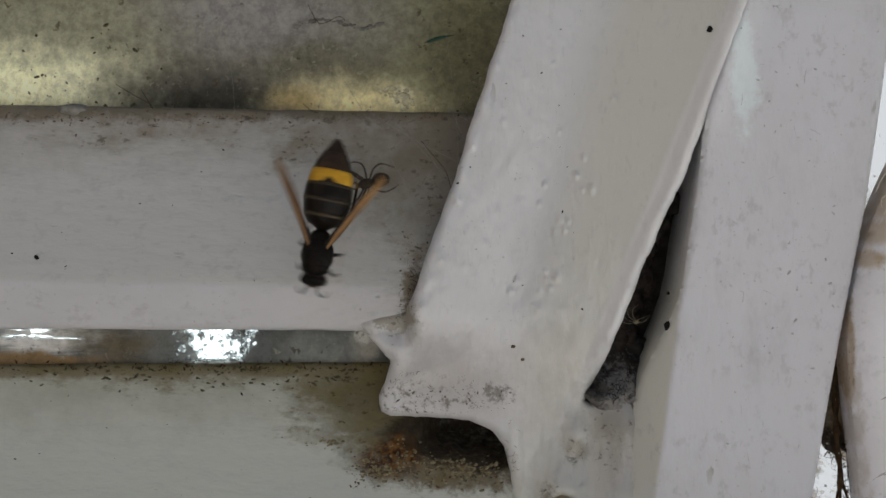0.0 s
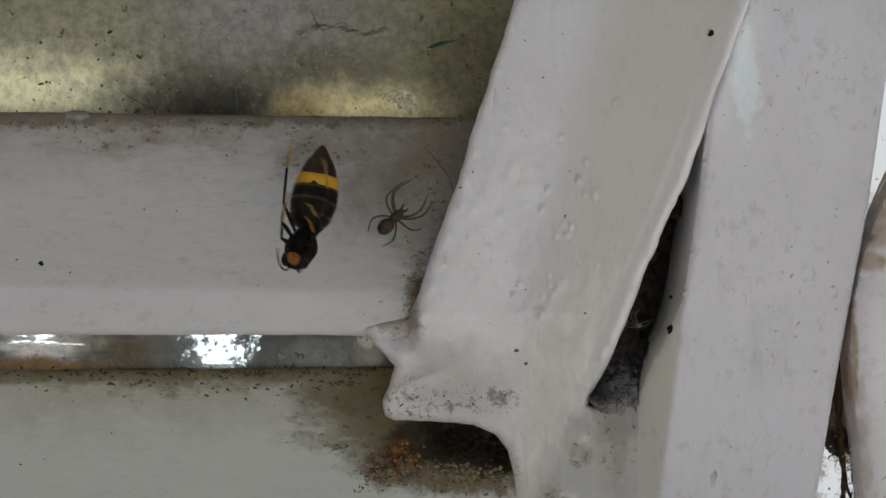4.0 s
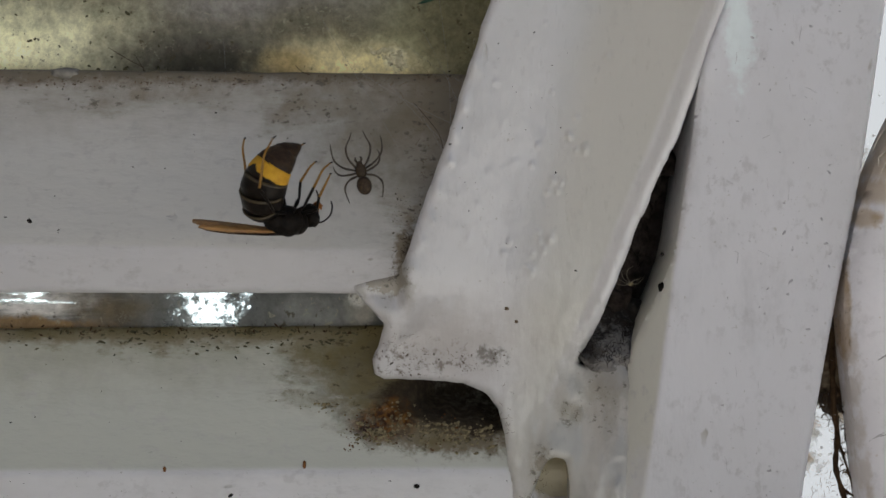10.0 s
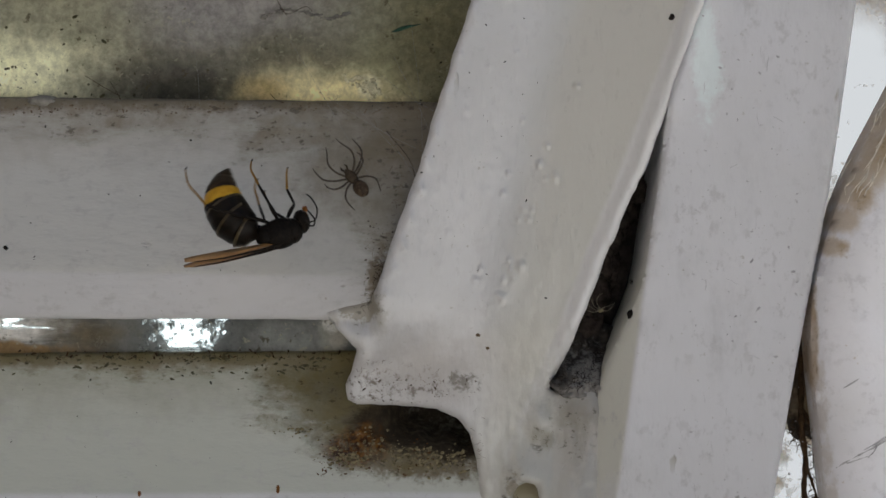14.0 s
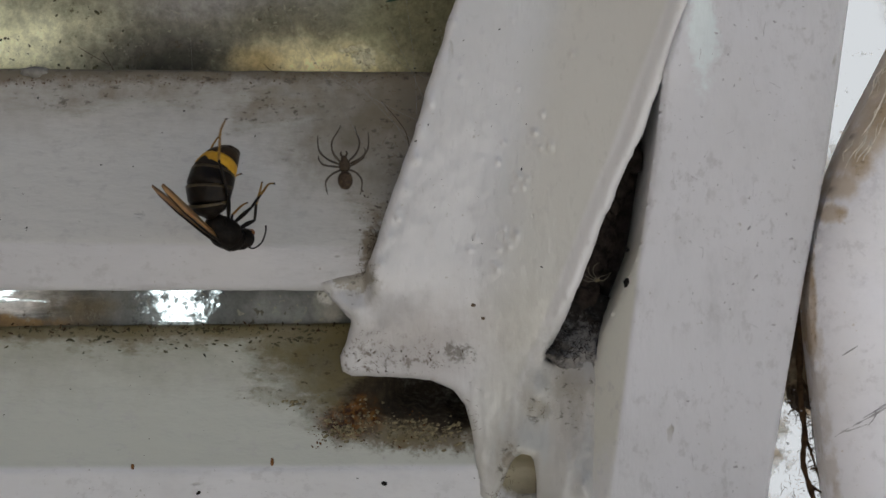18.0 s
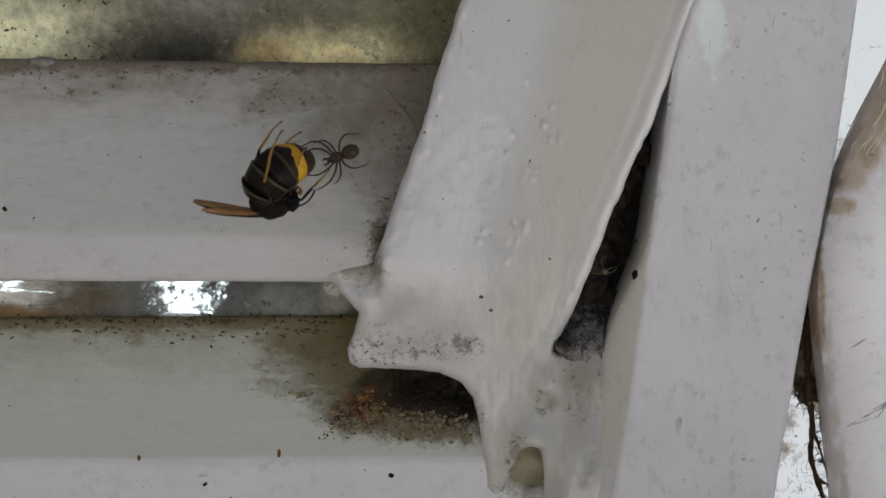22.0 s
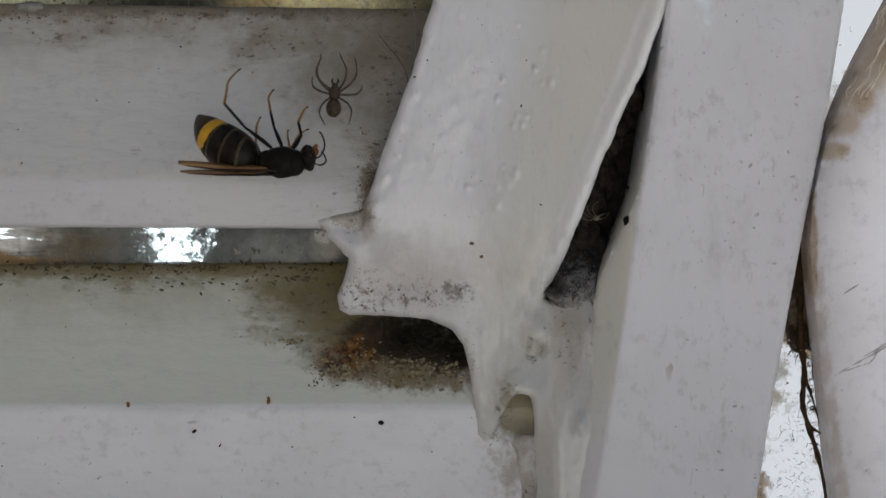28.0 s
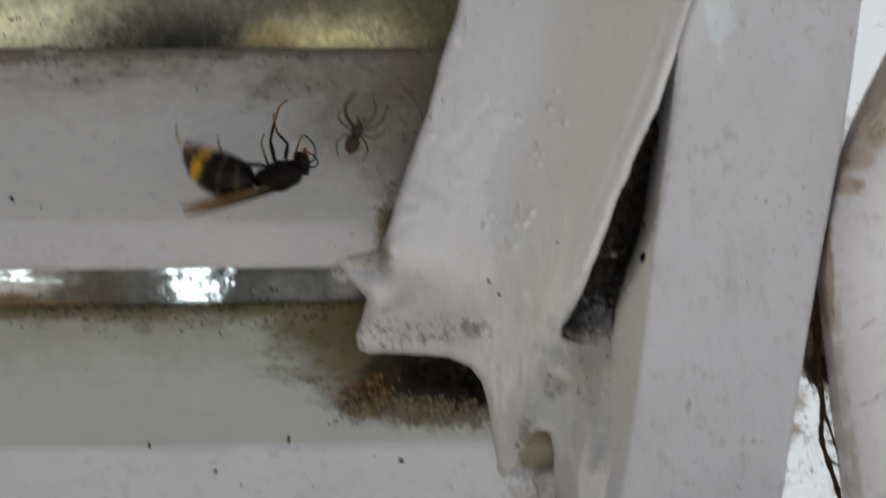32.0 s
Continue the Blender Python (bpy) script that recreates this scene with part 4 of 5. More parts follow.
for k in range(54):
    (x, z), w = random.choice(WORN[:8])
    x, z = x + random.uniform(-0.75, 0.6) * w, z + random.uniform(-1.5, 1.5)
    items.append(stroke(post_front, x, z, random.uniform(3.0, 7.5), random.uniform(0.98, 1.2), random.uniform(0.05, 0.16), 0.15))
single("paint_flakes", joined(items), mat_flake, "pale flaking paint streaks along the post's brown edge", "flakes", "stuff")

# dirt inside the crack, a curled husk, and roots in the gap
random.seed(8)


def scribbles(front, spots, count, reach, width):
    """Short curled fibres round the given (x, z, spread x, spread z) places."""
    items = []
    for i in range(count):
        cx, cz, sx, sz = random.choice(spots)
        x, z = random.gauss(cx, sx), random.gauss(cz, sz)
        a, turn, r = random.uniform(0, 6.3), random.uniform(-1.4, 1.4), random.uniform(*reach) / 4
        pts = []
        for k in range(5):
            pts.append((x, front(x, z) - 0.02 - 0.12 * random.random(), z))
            x, z, a = x + r * math.cos(a), z + r * math.sin(a), a + turn * random.uniform(0.2, 1.0)
        items.append(tube(pts, random.uniform(*width), 4))
    return joined(items)


single("foot_dirt", scribbles(beam_depth, ((-7.3, -22.2, 1.1, 1.2), (-5.0, -24.6, 1.8, 0.9), (-4.0, -22.8, 2.4, 1.4), (-6.4, -26.0, 1.6, 0.2), (5.0, -23.6, 3.4, 0.9), (-6.8, -9.6, 0.8, 1.5)), 80, (0.3, 1.2), (0.012, 0.032)), mat_crust, "brown fibrous dirt on the lip of the foot", "dirt", "stuff")
single("corner_tuft", scribbles(lambda x, z: rail_front(x, z) - 0.25, ((-4.7, -5.5, 0.5, 1.6), (-4.9, -8.5, 0.6, 0.9), (-5.6, -10.5, 0.9, 0.6)), 85, (0.4, 1.8), (0.015, 0.05)), mat_root, "brown fibrous dirt where the rail meets the beam", "dirt", "stuff")
single("hole_dirt", scribbles(beam_depth, ((16.2, -42.6, 0.7, 1.6), (14.4, -46.0, 0.6, 0.6), (21.6, -32.0, 0.7, 0.9), (11.2, -33.0, 0.5, 2.0)), 60, (0.3, 1.1), (0.012, 0.035)), mat_crust, "brown fibrous dirt on the lip of the hole", "dirt", "stuff")
single("edge_fibres", scribbles(rail_front, ((-1.5, 20, 3.5, 2.6), (-5, 21.6, 8, 0.7), (-30, 21.8, 22, 0.5), (-4.4, -7.5, 0.8, 2.4), (-2.2, 8, 0.8, 5)), 110, (0.4, 1.6), (0.012, 0.035)), mat_crust, "fine brown fibres along the rail's dirty edge", "dirt", "stuff")
clumps = []
for i in range(60):
    z = random.uniform(-22, 8)
    w = 0.15 + 0.85 * smooth01(8, -24, z)
    x = 30.6 + (z + 10) * 0.34 + random.uniform(-3.0, 2.2) * w
    clumps.append(ball((x, random.uniform(7, 11), z), (random.uniform(0.9, 2.2), random.uniform(0.4, 0.8), random.uniform(1.2, 3.4)), 12, 9, 0.35, i))
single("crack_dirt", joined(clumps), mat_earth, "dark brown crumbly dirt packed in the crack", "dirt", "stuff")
FLUFF = [(22.5, -23.3), (23.6, -20.4), (26.2, -15.5), (28.3, -14.7), (30.5, -13.8), (32.0, -14.3), (33.5, -14.7), (34.6, -18.2), (34.2, -24.4), (33.0, -25.6), (31.4, -26.2), (29.2, -26.4), (27.0, -26.3), (25.2, -25.8), (23.9, -24.9)]


def fluff_depth(x, z):
    return -1.2 + 2.6 * smooth01(-25.0, -27.0, z) + 8.5 * smooth01(-24.5, -15.5, z) + 1.2 * wob((x, 0, z), 1.7, 3) + 0.9 * wob((x, 0, z), 0.7, 5)


single("fluff", relief(FLUFF, fluff_depth, 1.5, 11, 0.3), mat_fluff, "grey matted dust at the foot of the crack, with painted shade above", "dust", "stuff")
single("fluff_fibres", scribbles(fluff_depth, ((23.6, -21.6, 0.6, 1.0), (25.4, -20.8, 1.4, 1.4), (30.6, -19.6, 1.0, 1.2), (28.5, -22.6, 2.4, 0.9)), 260, (0.4, 1.4), (0.02, 0.06)), mat_earth, "dark fibres matted in the dust", "dust", "stuff")
hx, hz = (30.8, -11.6)
husk = thing("husk", "pale curled leg remains of a dead spider", "husk", at=(hx, 0, hz))
for pts in (((0, 0, 0), (-0.9, -0.3, 0.1), (-1.9, -0.4, 0.7), (-2.3, -0.2, 1.2)), ((0, 0, 0), (-1.1, -0.4, 0.7), (-1.5, -0.4, 1.7), (-1.2, -0.2, 2.2)), ((0, 0, 0), (-0.7, -0.6, 1.2), (-0.5, -0.5, 2.2), (0.3, -0.3, 2.7)), ((0, 0, 0), (0.3, -0.4, 0.4), (1.1, -0.4, 0.7), (2.0, -0.2, 1.0)), ((0, 0, 0), (0.9, -0.2, -0.1), (1.6, -0.2, 0.4), (2.2, -0.1, 1.2)), ((0, 0, 0), (-1.2, -0.1, -0.3), (-2.2, -0.1, 0.0), (-2.6, 0.1, 0.3))):
    part("leg", tube(bend(pts, 4), [0.07, 0.07, 0.06, 0.06, 0.055, 0.05, 0.05, 0.045, 0.04, 0.035, 0.03, 0.025, 0.02], 5), mat_husk, husk)
part("body", ball((0, 0.1, -0.05), (0.5, 0.35, 0.32), 8, 6, 0.25, 1), mat_crumb, husk)
root = thing("root", "dark brown dead root hanging in the gap", "root", at=(0, 0, 0))
part("stem", tube(bend([(62.9, 2, -18.1), (62.5, 0, -25.1), (62.4, -1, -30.4), (63.0, -1, -35.7), (62.7, -1, -40.2), (63.6, -1, -43.8), (64.9, -2, -48.5), (66.1, -2, -54.3), (66.8, -1, -61.7)], 4), [0.48 + 0.12 * math.sin(i * 2.1) for i in range(16)] + [0.42 + 0.1 * math.sin(i * 1.7) for i in range(9)] + [0.3, 0.28, 0.3, 0.26, 0.24, 0.22, 0.18, 0.12], 7), mat_root, root)
for a, b_, c in (((63.1, 0, -35.9), (64.4, 0, -39.5), (65.6, -1, -44.3)), ((62.7, 0, -27.4), (64.2, 0, -30.5), (64.5, 0, -36.8)), ((63.6, -1, -43.8), (64.9, -1, -44.7), (66.1, -1, -45.4))):
    part("rootlet", tube(bend([a, b_, c], 4), [0.32, 0.3, 0.28, 0.25, 0.22, 0.19, 0.16, 0.13, 0.1], 5), mat_root, root)
GAP_DIRT = [(63.3, -14.4), (62.0, -19.8), (60.4, -27.5), (60.9, -29.6), (61.7, -28.1), (62.2, -31.6), (62.9, -33.0), (63.7, -30.3), (64.6, -32.5), (65.3, -29.7), (66.5, -31.6), (66.5, -19.8)]


def gap_depth(x, z):
    return 1.0 + 0.9 * wob((x, 0, z), 2.0, 4) + 0.6 * wob((x, 0, z), 0.7, 6)


mat_gap_dirt = paint("gap_dirt_brown", base=(0.06, 0.038, 0.022), grime=(0.02, 0.014, 0.01), gloss=0.8, washes=((((62.9, 1, -26.6), (2.2, 9, 3.2), 1.8, 300.0, (1.2, 0.3)), (0.24, 0.18, 0.11), 0.8),), relief_mm=0.5)
single("gap_dirt", relief(GAP_DIRT, gap_depth, 0.8, 7.5, 0.3), mat_gap_dirt, "brown dirt packed in the top of the gap", "dirt", "stuff")


def gap_front(x, z):
    return -0.4 + 0.8 * wob((x, 0, z), 3.0, 4)


random.seed(44)
gx = [(61.0, -31.4), (62.5, -32.3), (64.4, -32.3), (64.4, -36.8), (64.6, -41.3), (65.2, -45.8)]
single("gap_fibres", scribbles(gap_front, [(x, z, 0.5, 1.2) for x, z in gx], 120, (0.4, 1.7), (0.03, 0.09)), mat_root, "brown root fibres hanging in the gap", "fibres", "stuff")

mat_streak = plain("brown_streak", (0.17, 0.09, 0.045), 0.9, 700, 0.5, 0.4)
gx = [(63.7, -50.5), (61.7, -57.5), (65.8, -55.6), (63.7, -61.2), (60.5, -62.2), (66.5, -61.2), (62.6, -44.5), (65.4, -41.0)]
single("gap_streaks", scribbles(lambda x, z: 7.4, [(x, z, 1.3, 2.8) for x, z in gx], 280, (0.3, 1.3), (0.010, 0.036)), mat_streak, "thin brown streaks and fibres on the gap's pane", "dirt", "stuff")

m_silk, nt, b = nodes_of("silk")
b.inputs["Base Color"].default_value = (0.75, 0.75, 0.72, 1)
b.inputs["Roughness"].default_value, b.inputs["Alpha"].default_value = 0.35, 0.35
mat_silk = m_silk

random.seed(17)
mat_lime = plain("pale_crust", (0.60, 0.55, 0.37), 0.8, 900, 0.3, 0.6)
items = []
for i in range(70):
    u = random.random()
    x, z = Vector((-24.6, 36.8)).lerp(Vector((-9.6, 38.1)), u)
    items.append(fleck(x, 9.6 + random.uniform(-0.3, 0.4), z + 1.0 * math.sin(u * 6) + random.uniform(-0.25, 0.25), random.uniform(0.08, 0.26), random.uniform(1, 2.8), random.uniform(-0.4, 0.5), i, 0.2))
single("crust_line", joined(items), mat_lump, "thin pale crust along a crack in the glass", "crust", "stuff")
items = []
for i in range(60):
    x, z = (-7.1, 25.2)
    d = random.gauss(0, 1.5)
    items.append(fleck(x + d, 9.7, z - 0.45 * d + random.gauss(0, 0.6), random.uniform(0.12, 0.42), random.uniform(1, 1.8), random.uniform(-0.9, 0.2), i, 0.2))
single("putty_crust", joined(items), mat_lime, "pale crumbling putty on the glass", "crust", "stuff")
mat_leaf = plain("green_sliver", (0.03, 0.075, 0.05), 0.5, 500, 0.4, 0.3)
single("leaf_sliver", tube(bend([(-3.0, 9, 34.2), (-0.6, 9, 35.0), (1.9, 9, 35.5)], 4), [0.05, 0.2, 0.3, 0.34, 0.3, 0.24, 0.16, 0.1, 0.04], 6), mat_leaf, "dark green leaf sliver stuck to the glass", "leaf")
strands = thing("hair_tuft", "thin dark hairs caught on the upper glass edge", "hair")
for pts in (((-21.6, 8, 38.4), (-20.0, 8, 37.2), (-17.2, 8, 38.4), (-16.1, 8, 37.6)), ((-22.3, 8, 40.4), (-21.3, 8, 38.4), (-20.3, 8, 37.0)), ((-54.0, 8, 27.2), (-51.0, 7, 25.4), (-47.7, 6, 23.6)), ((-49.8, 8, 26.2), (-48.5, 7, 24.4), (-47.5, 6, 23.0)), ((-23.0, 7, 23.9), (-21.8, 6, 22.8), (-20.4, 5, 22.2))):
    part("strand", tube(bend(pts, 4), 0.05, 5), mat_root, strands)

# silk in the corner and across the glass
silk = thing("cobweb", "faint grey silk threads across the frame's corner", "cobweb")
for a, b_ in (((-4.5, 2, 26.4), (4.3, -1, 20.2)), ((-2.2, 3, 29.3), (3.9, -1, 16.2)), ((0.5, 4, 34.9), (2.5, -1, 9.9)), ((-13.1, 3, 22.9), (4.8, -2, 12.6)), ((-20.2, 0, 34.3), (-5.6, -6, 9.7)), ((-35.3, 2, 34.6), (-32.9, -2, 21.5)), ((-7.7, 3, 20.6), (1.4, -1, 10.8)), ((-3.5, 2, 17.3), (1.7, -1, 8.6))):
    mid = (Vector(a) + Vector(b_)) / 2 + Vector((0.6, -0.5, -0.9))
    part("thread", tube(bend([a, mid, b_], 6), 0.02, 4), mat_silk, silk)
hairs = thing("hair", "thin dark curved hair on the rail", "hair")
part("strand", tube(bend([(-3.5, 2, 17.3), (-0.8, 1, 14.1), (0.7, 0, 11.8), (1.4, -1, 8.6)], 5), 0.05, 5), mat_root, hairs)

# ---- animals ----
def chitin(name, colour, other, rough=0.32, scale=900.0, hair=0.5, gloss=0.35):
    m, nt, b = nodes_of(name)
    co, xyz = place_of(nt)
    n = noise_tex(nt, co, scale, 6, 0.7)
    nt.links.new(mixed(nt, ramp(nt, n, 0.35, 0.7), colour, other), b.inputs["Base Color"])
    b.inputs["Roughness"].default_value = rough
    b.inputs["Specular IOR Level"].default_value = gloss
    bumped(nt, b, n, hair, 0.00012)
    return m


mat_black = chitin("velvet_black", (0.004, 0.003, 0.0025), (0.012, 0.008, 0.005), 0.5, 1500, 0.9, 0.10)
mat_brown = chitin("dark_brown", (0.005, 0.0035, 0.0025), (0.013, 0.008, 0.0045), 0.36, 700, 0.5, 0.14)
mat_tip = chitin("tip_brown", (0.018, 0.010, 0.006), (0.05, 0.028, 0.013), 0.42, 700, 0.5, 0.2)
mat_yellow = chitin("band_yellow", (0.50, 0.25, 0.018), (0.64, 0.36, 0.03), 0.45, 500, 0.4, 0.2)
nt = mat_yellow.node_tree
b = nt.nodes["Principled BSDF"]
co, xyz = place_of(nt)
back = math_node(nt, "MULTIPLY", xyz[0], -1000.0)
side = math_node(nt, "ABSOLUTE", math_node(nt, "MULTIPLY", xyz[1], 1000.0))
edge = math_node(nt, "MAXIMUM", math_node(nt, "SUBTRACT", 1.3, math_node(nt, "MULTIPLY", side, 0.8)), 0.25)
edge = math_node(nt, "ADD", edge, math_node(nt, "MULTIPLY", math_node(nt, "SUBTRACT", noise_tex(nt, co, 900, 4, 0.6), 0.5), 0.9))
front_black = ramp(nt, math_node(nt, "SUBTRACT", edge, back), -0.12, 0.12)
nt.links.new(mixed(nt, front_black, b.inputs["Base Color"].links[0].from_socket, (0.010, 0.006, 0.004)), b.inputs["Base Color"])
mat_thin = chitin("edge_yellow", (0.028, 0.019, 0.008), (0.07, 0.047, 0.016), 0.4, 500, 0.3)
mat_orange = chitin("face_orange", (0.16, 0.055, 0.012), (0.30, 0.11, 0.022), 0.5, 600, 0.4, 0.2)
mat_tarsus = chitin("foot_yellow", (0.20, 0.10, 0.02), (0.34, 0.19, 0.045), 0.5, 900, 0.4, 0.2)
mat_spider = chitin("spider_brown", (0.055, 0.038, 0.022), (0.028, 0.019, 0.012), 0.5, 1600, 0.8, 0.2)
mat_belly = chitin("spider_belly", (0.030, 0.018, 0.011), (0.075, 0.05, 0.028), 0.5, 1300, 0.7, 0.2)
mat_spider_leg = chitin("spider_leg", (0.075, 0.055, 0.034), (0.034, 0.025, 0.018), 0.5, 650, 0.3)

m_wing, nt, b = nodes_of("wing_amber")
co, xyz = place_of(nt)
nt.links.new(mixed(nt, ramp(nt, noise_tex(nt, co, 260, 4, 0.6, (0.3, 1, 1)), 0.35, 0.65), (0.20, 0.09, 0.026), (0.42, 0.22, 0.07)), b.inputs["Base Color"])
b.inputs["Roughness"].default_value = 0.3
b.inputs["Alpha"].default_value = 0.78
mat_wing = m_wing


ABDOMEN = 16.8
GIRTH = ((0.0, 0.5), (0.035, 1.0), (0.08, 2.6), (0.18, 3.6), (0.36, 4.1), (0.55, 3.8), (0.72, 3.0), (0.86, 1.8), (0.95, 0.85), (1.0, 0.12))
CUTS = (0.0, 0.175, 0.335, 0.495, 0.64, 0.83, 0.985)


def girth(s):
    for (a, ra), (b_, rb) in zip(GIRTH, GIRTH[1:]):
        if s <= b_:
            return ra + (rb - ra) * (s - a) / (b_ - a)
    return 0.1


def abdomen_ring(s, start, grow=0.0, sides=18):
    """A ring of the abdomen at s (0 to 1), in the space of the segment that begins at start."""
    x, r = -(s - start) * ABDOMEN, max(0.08, girth(s) + grow)
    return [Vector((x, 1.04 * r * math.cos(k * math.tau / sides), 0.94 * r * math.sin(k * math.tau / sides))) for k in range(sides)]


def segment(s0, s1, n=5):
    rings = [abdomen_ring(max(0.0, s0 - 0.05), s0, -0.25), abdomen_ring(s0, s0, -0.10)]
    rings += [abdomen_ring(s0 + (s1 - s0) * (i + 0.4) / n, s0, 0.10 * (i / n)) for i in range(n)]
    rings.append(abdomen_ring(s1 + 0.012, s0, 0.10))
    rings.append(abdomen_ring(s1 + 0.012, s0, -0.25))
    return loft(rings)


hornet = thing("hornet", "dark hornet with one yellow abdomen band, hanging in spider silk", "hornet")
thorax = part("thorax", joined([ball((0, 0, 0), (3.4, 2.9, 2.75), 18, 14, 0.08, 2), ball((-2.6, 0, -0.2), (1.9, 2.1, 2.0), 14, 8, 0.05, 5), ball((2.1, 0, 0.1), (2.0, 2.5, 2.3), 14, 8)]), mat_black, hornet, "velvety black thorax")
head = part("head", ball((4.4, 0, -1.2), (1.45, 2.35, 2.1), 16, 12, 0.05, 3), mat_black, hornet)
part("face", ball((5.1, 0, -1.8), (0.85, 1.3, 1.35), 12, 8), mat_orange, head, "orange face plate")
for side_y in (-1, 1):
    part("eye", ball((4.7, 1.75 * side_y, -1.0), (0.75, 0.7, 1.35), 10, 8), mat_brown, head)
    part("mandible", tube([(5.6, 0.7 * side_y, -2.8), (5.8, 0.6 * side_y, -3.4), (5.6, 0.15 * side_y, -3.9)], [0.5, 0.4, 0.12]), mat_orange, head)
    part("antenna", tube(bend([(5.4, 0.6 * side_y, -0.4), (6.6, 1.1 * side_y, -0.4), (7.4, 1.9 * side_y, -2.0), (7.0, 2.4 * side_y, -4.0), (6.4, 2.5 * side_y, -5.0)], 3), 0.15, 6), mat_brown, head)
abdomen = part("abdomen", segment(0.0, 0.175), mat_brown, hornet, "dark brown abdomen")
abdomen.location = Vector((-4.0, 0, -0.3)) * MM
segments = []


def rimmed(ob, sides=18, rows=(6, 8)):
    """A pale rear rim on a segment."""
    ob.data.materials.append(mat_thin)
    for f in ob.data.polygons[rows[0] * sides:rows[1] * sides]:
        f.material_index = 1


rimmed(abdomen)
for s0, s1, mat in zip(CUTS[1:], CUTS[2:], (mat_brown, mat_brown, mat_yellow, mat_tip, mat_tip)):
    segments.append(part("yellow_segment" if mat is mat_yellow else "segment", segment(s0, s1), mat, abdomen, "broad orange-yellow band" if mat is mat_yellow else ""))
    if mat is mat_brown:
        rimmed(segments[-1])


def wing_mesh(side_y):
    """A wing folded lengthwise, root at the origin, pointing backwards."""
    rings = []
    for i in range(15):
        s = i / 14
        w = 0.95 * math.sin(math.pi * min(1.0, 0.08 + 0.88 * s)) ** 0.6 * (0.45 + 0.65 * s)
        c = Vector((-18.4 * s, side_y * 0.5 * s * s, 0.5 * math.sin(s * 2.6)))
        rings.append([c + Vector((0, -0.10 * side_y, w)), c + Vector((0, 0.12 * side_y, 0.25 * w)), c + Vector((0, 0.10 * side_y, -w)), c + Vector((0, -0.10 * side_y, -0.2 * w))])
    return loft(rings)


wings = []
for side_y in (-1, 1):
    wing = part("wing", wing_mesh(side_y), mat_wing, hornet, "folded smoky amber wing")
    wing.location = Vector((0.6, 0.5 * side_y, 1.9)) * MM
    part("wing_vein", tube([(0.2, 0, 0.3), (-4.9, 0, 0.85), (-11.4, 0.1 * side_y, 1.12), (-16.8, 0.35 * side_y, 0.85)], [0.32, 0.24, 0.16, 0.08]), mat_brown, wing)
    wings.append(wing)


def hornet_leg(joints):
    """Thigh, shin and yellow foot; joints from the root at the origin."""
    a, b_, c, d, e = [Vector(j) for j in joints]
    leg = part("leg", tube(bend([a, (a + b_) / 2 + Vector((0, 0, -0.1)), b_], 3), [0.28, 0.34, 0.40, 0.40, 0.36, 0.28, 0.24]), mat_black, hornet)
    part("shin", tube(bend([b_, c], 4), [0.22, 0.26, 0.28, 0.27, 0.24]), mat_brown, leg)
    part("foot", tube(bend([c, (c + d) / 2, d, e], 3), [0.24, 0.24, 0.23, 0.22, 0.21, 0.20, 0.19, 0.18, 0.16, 0.12]), mat_tarsus, leg, "yellow foot")
    part("claw", tube([e, e + (e - d) * 0.16 + Vector((0.3, 0, 0))], [0.2, 0.06]), mat_brown, leg)
    return leg


HIND = {-1: ((0, 0, 0), (-2.6, 2.2, -2.6), (-4.6, 2.4, -7.0), (-5.2, 2.2, -11.5), (-5.0, 2.0, -13.4)),
        1: ((0, 0, 0), (-4.6, 3.2, -1.0), (-9.6, 3.8, -5.0), (-10.6, 3.4, -10.5), (-9.8, 3.0, -13.6))}
legs = []
for side_y in (-1, 1):
    for root, joints in (
            ((1.9, 1.3, -2.0), ((0, 0, 0), (1.4, 1.6, -1.8), (0.6, 1.9, -4.6), (1.2, 1.6, -7.6), (1.6, 1.2, -8.8))),
            ((0.0, 1.6, -2.2), ((0, 0, 0), (-0.6, 2.4, -2.6), (-0.3, 2.2, -6.4), (0.2, 1.8, -9.8), (1.2, 1.6, -11.2))),
            ((-1.8, 1.5, -2.0), HIND[side_y])):
        leg = hornet_leg([(x, y * side_y, z) for x, y, z in joints])
        leg.location = Vector((root[0], root[1] * side_y, root[2])) * MM
        legs.append(leg)

spider = thing("spider", "small brown spider hanging with long thin legs", "spider")
part("cephalothorax", joined([ball((1.3, 0, 0), (1.5, 1.05, 0.75), 14, 10, 0.05, 4), ball((2.4, 0, 0.15), (0.75, 0.62, 0.55), 10, 8)]), mat_spider, spider)
part("abdomen", ball((-1.45, 0, 0.25), (1.75, 1.4, 1.35), 16, 12, 0.05, 7), mat_belly, spider, "round mottled brown abdomen")
for side_y in (-1, 1):
    part("palp", tube([(2.9, 0.35 * side_y, 0), (3.5, 0.6 * side_y, 0.1), (3.9, 0.45 * side_y, -0.1)], [0.2, 0.2, 0.12]), mat_spider, spider)
spider_legs = []
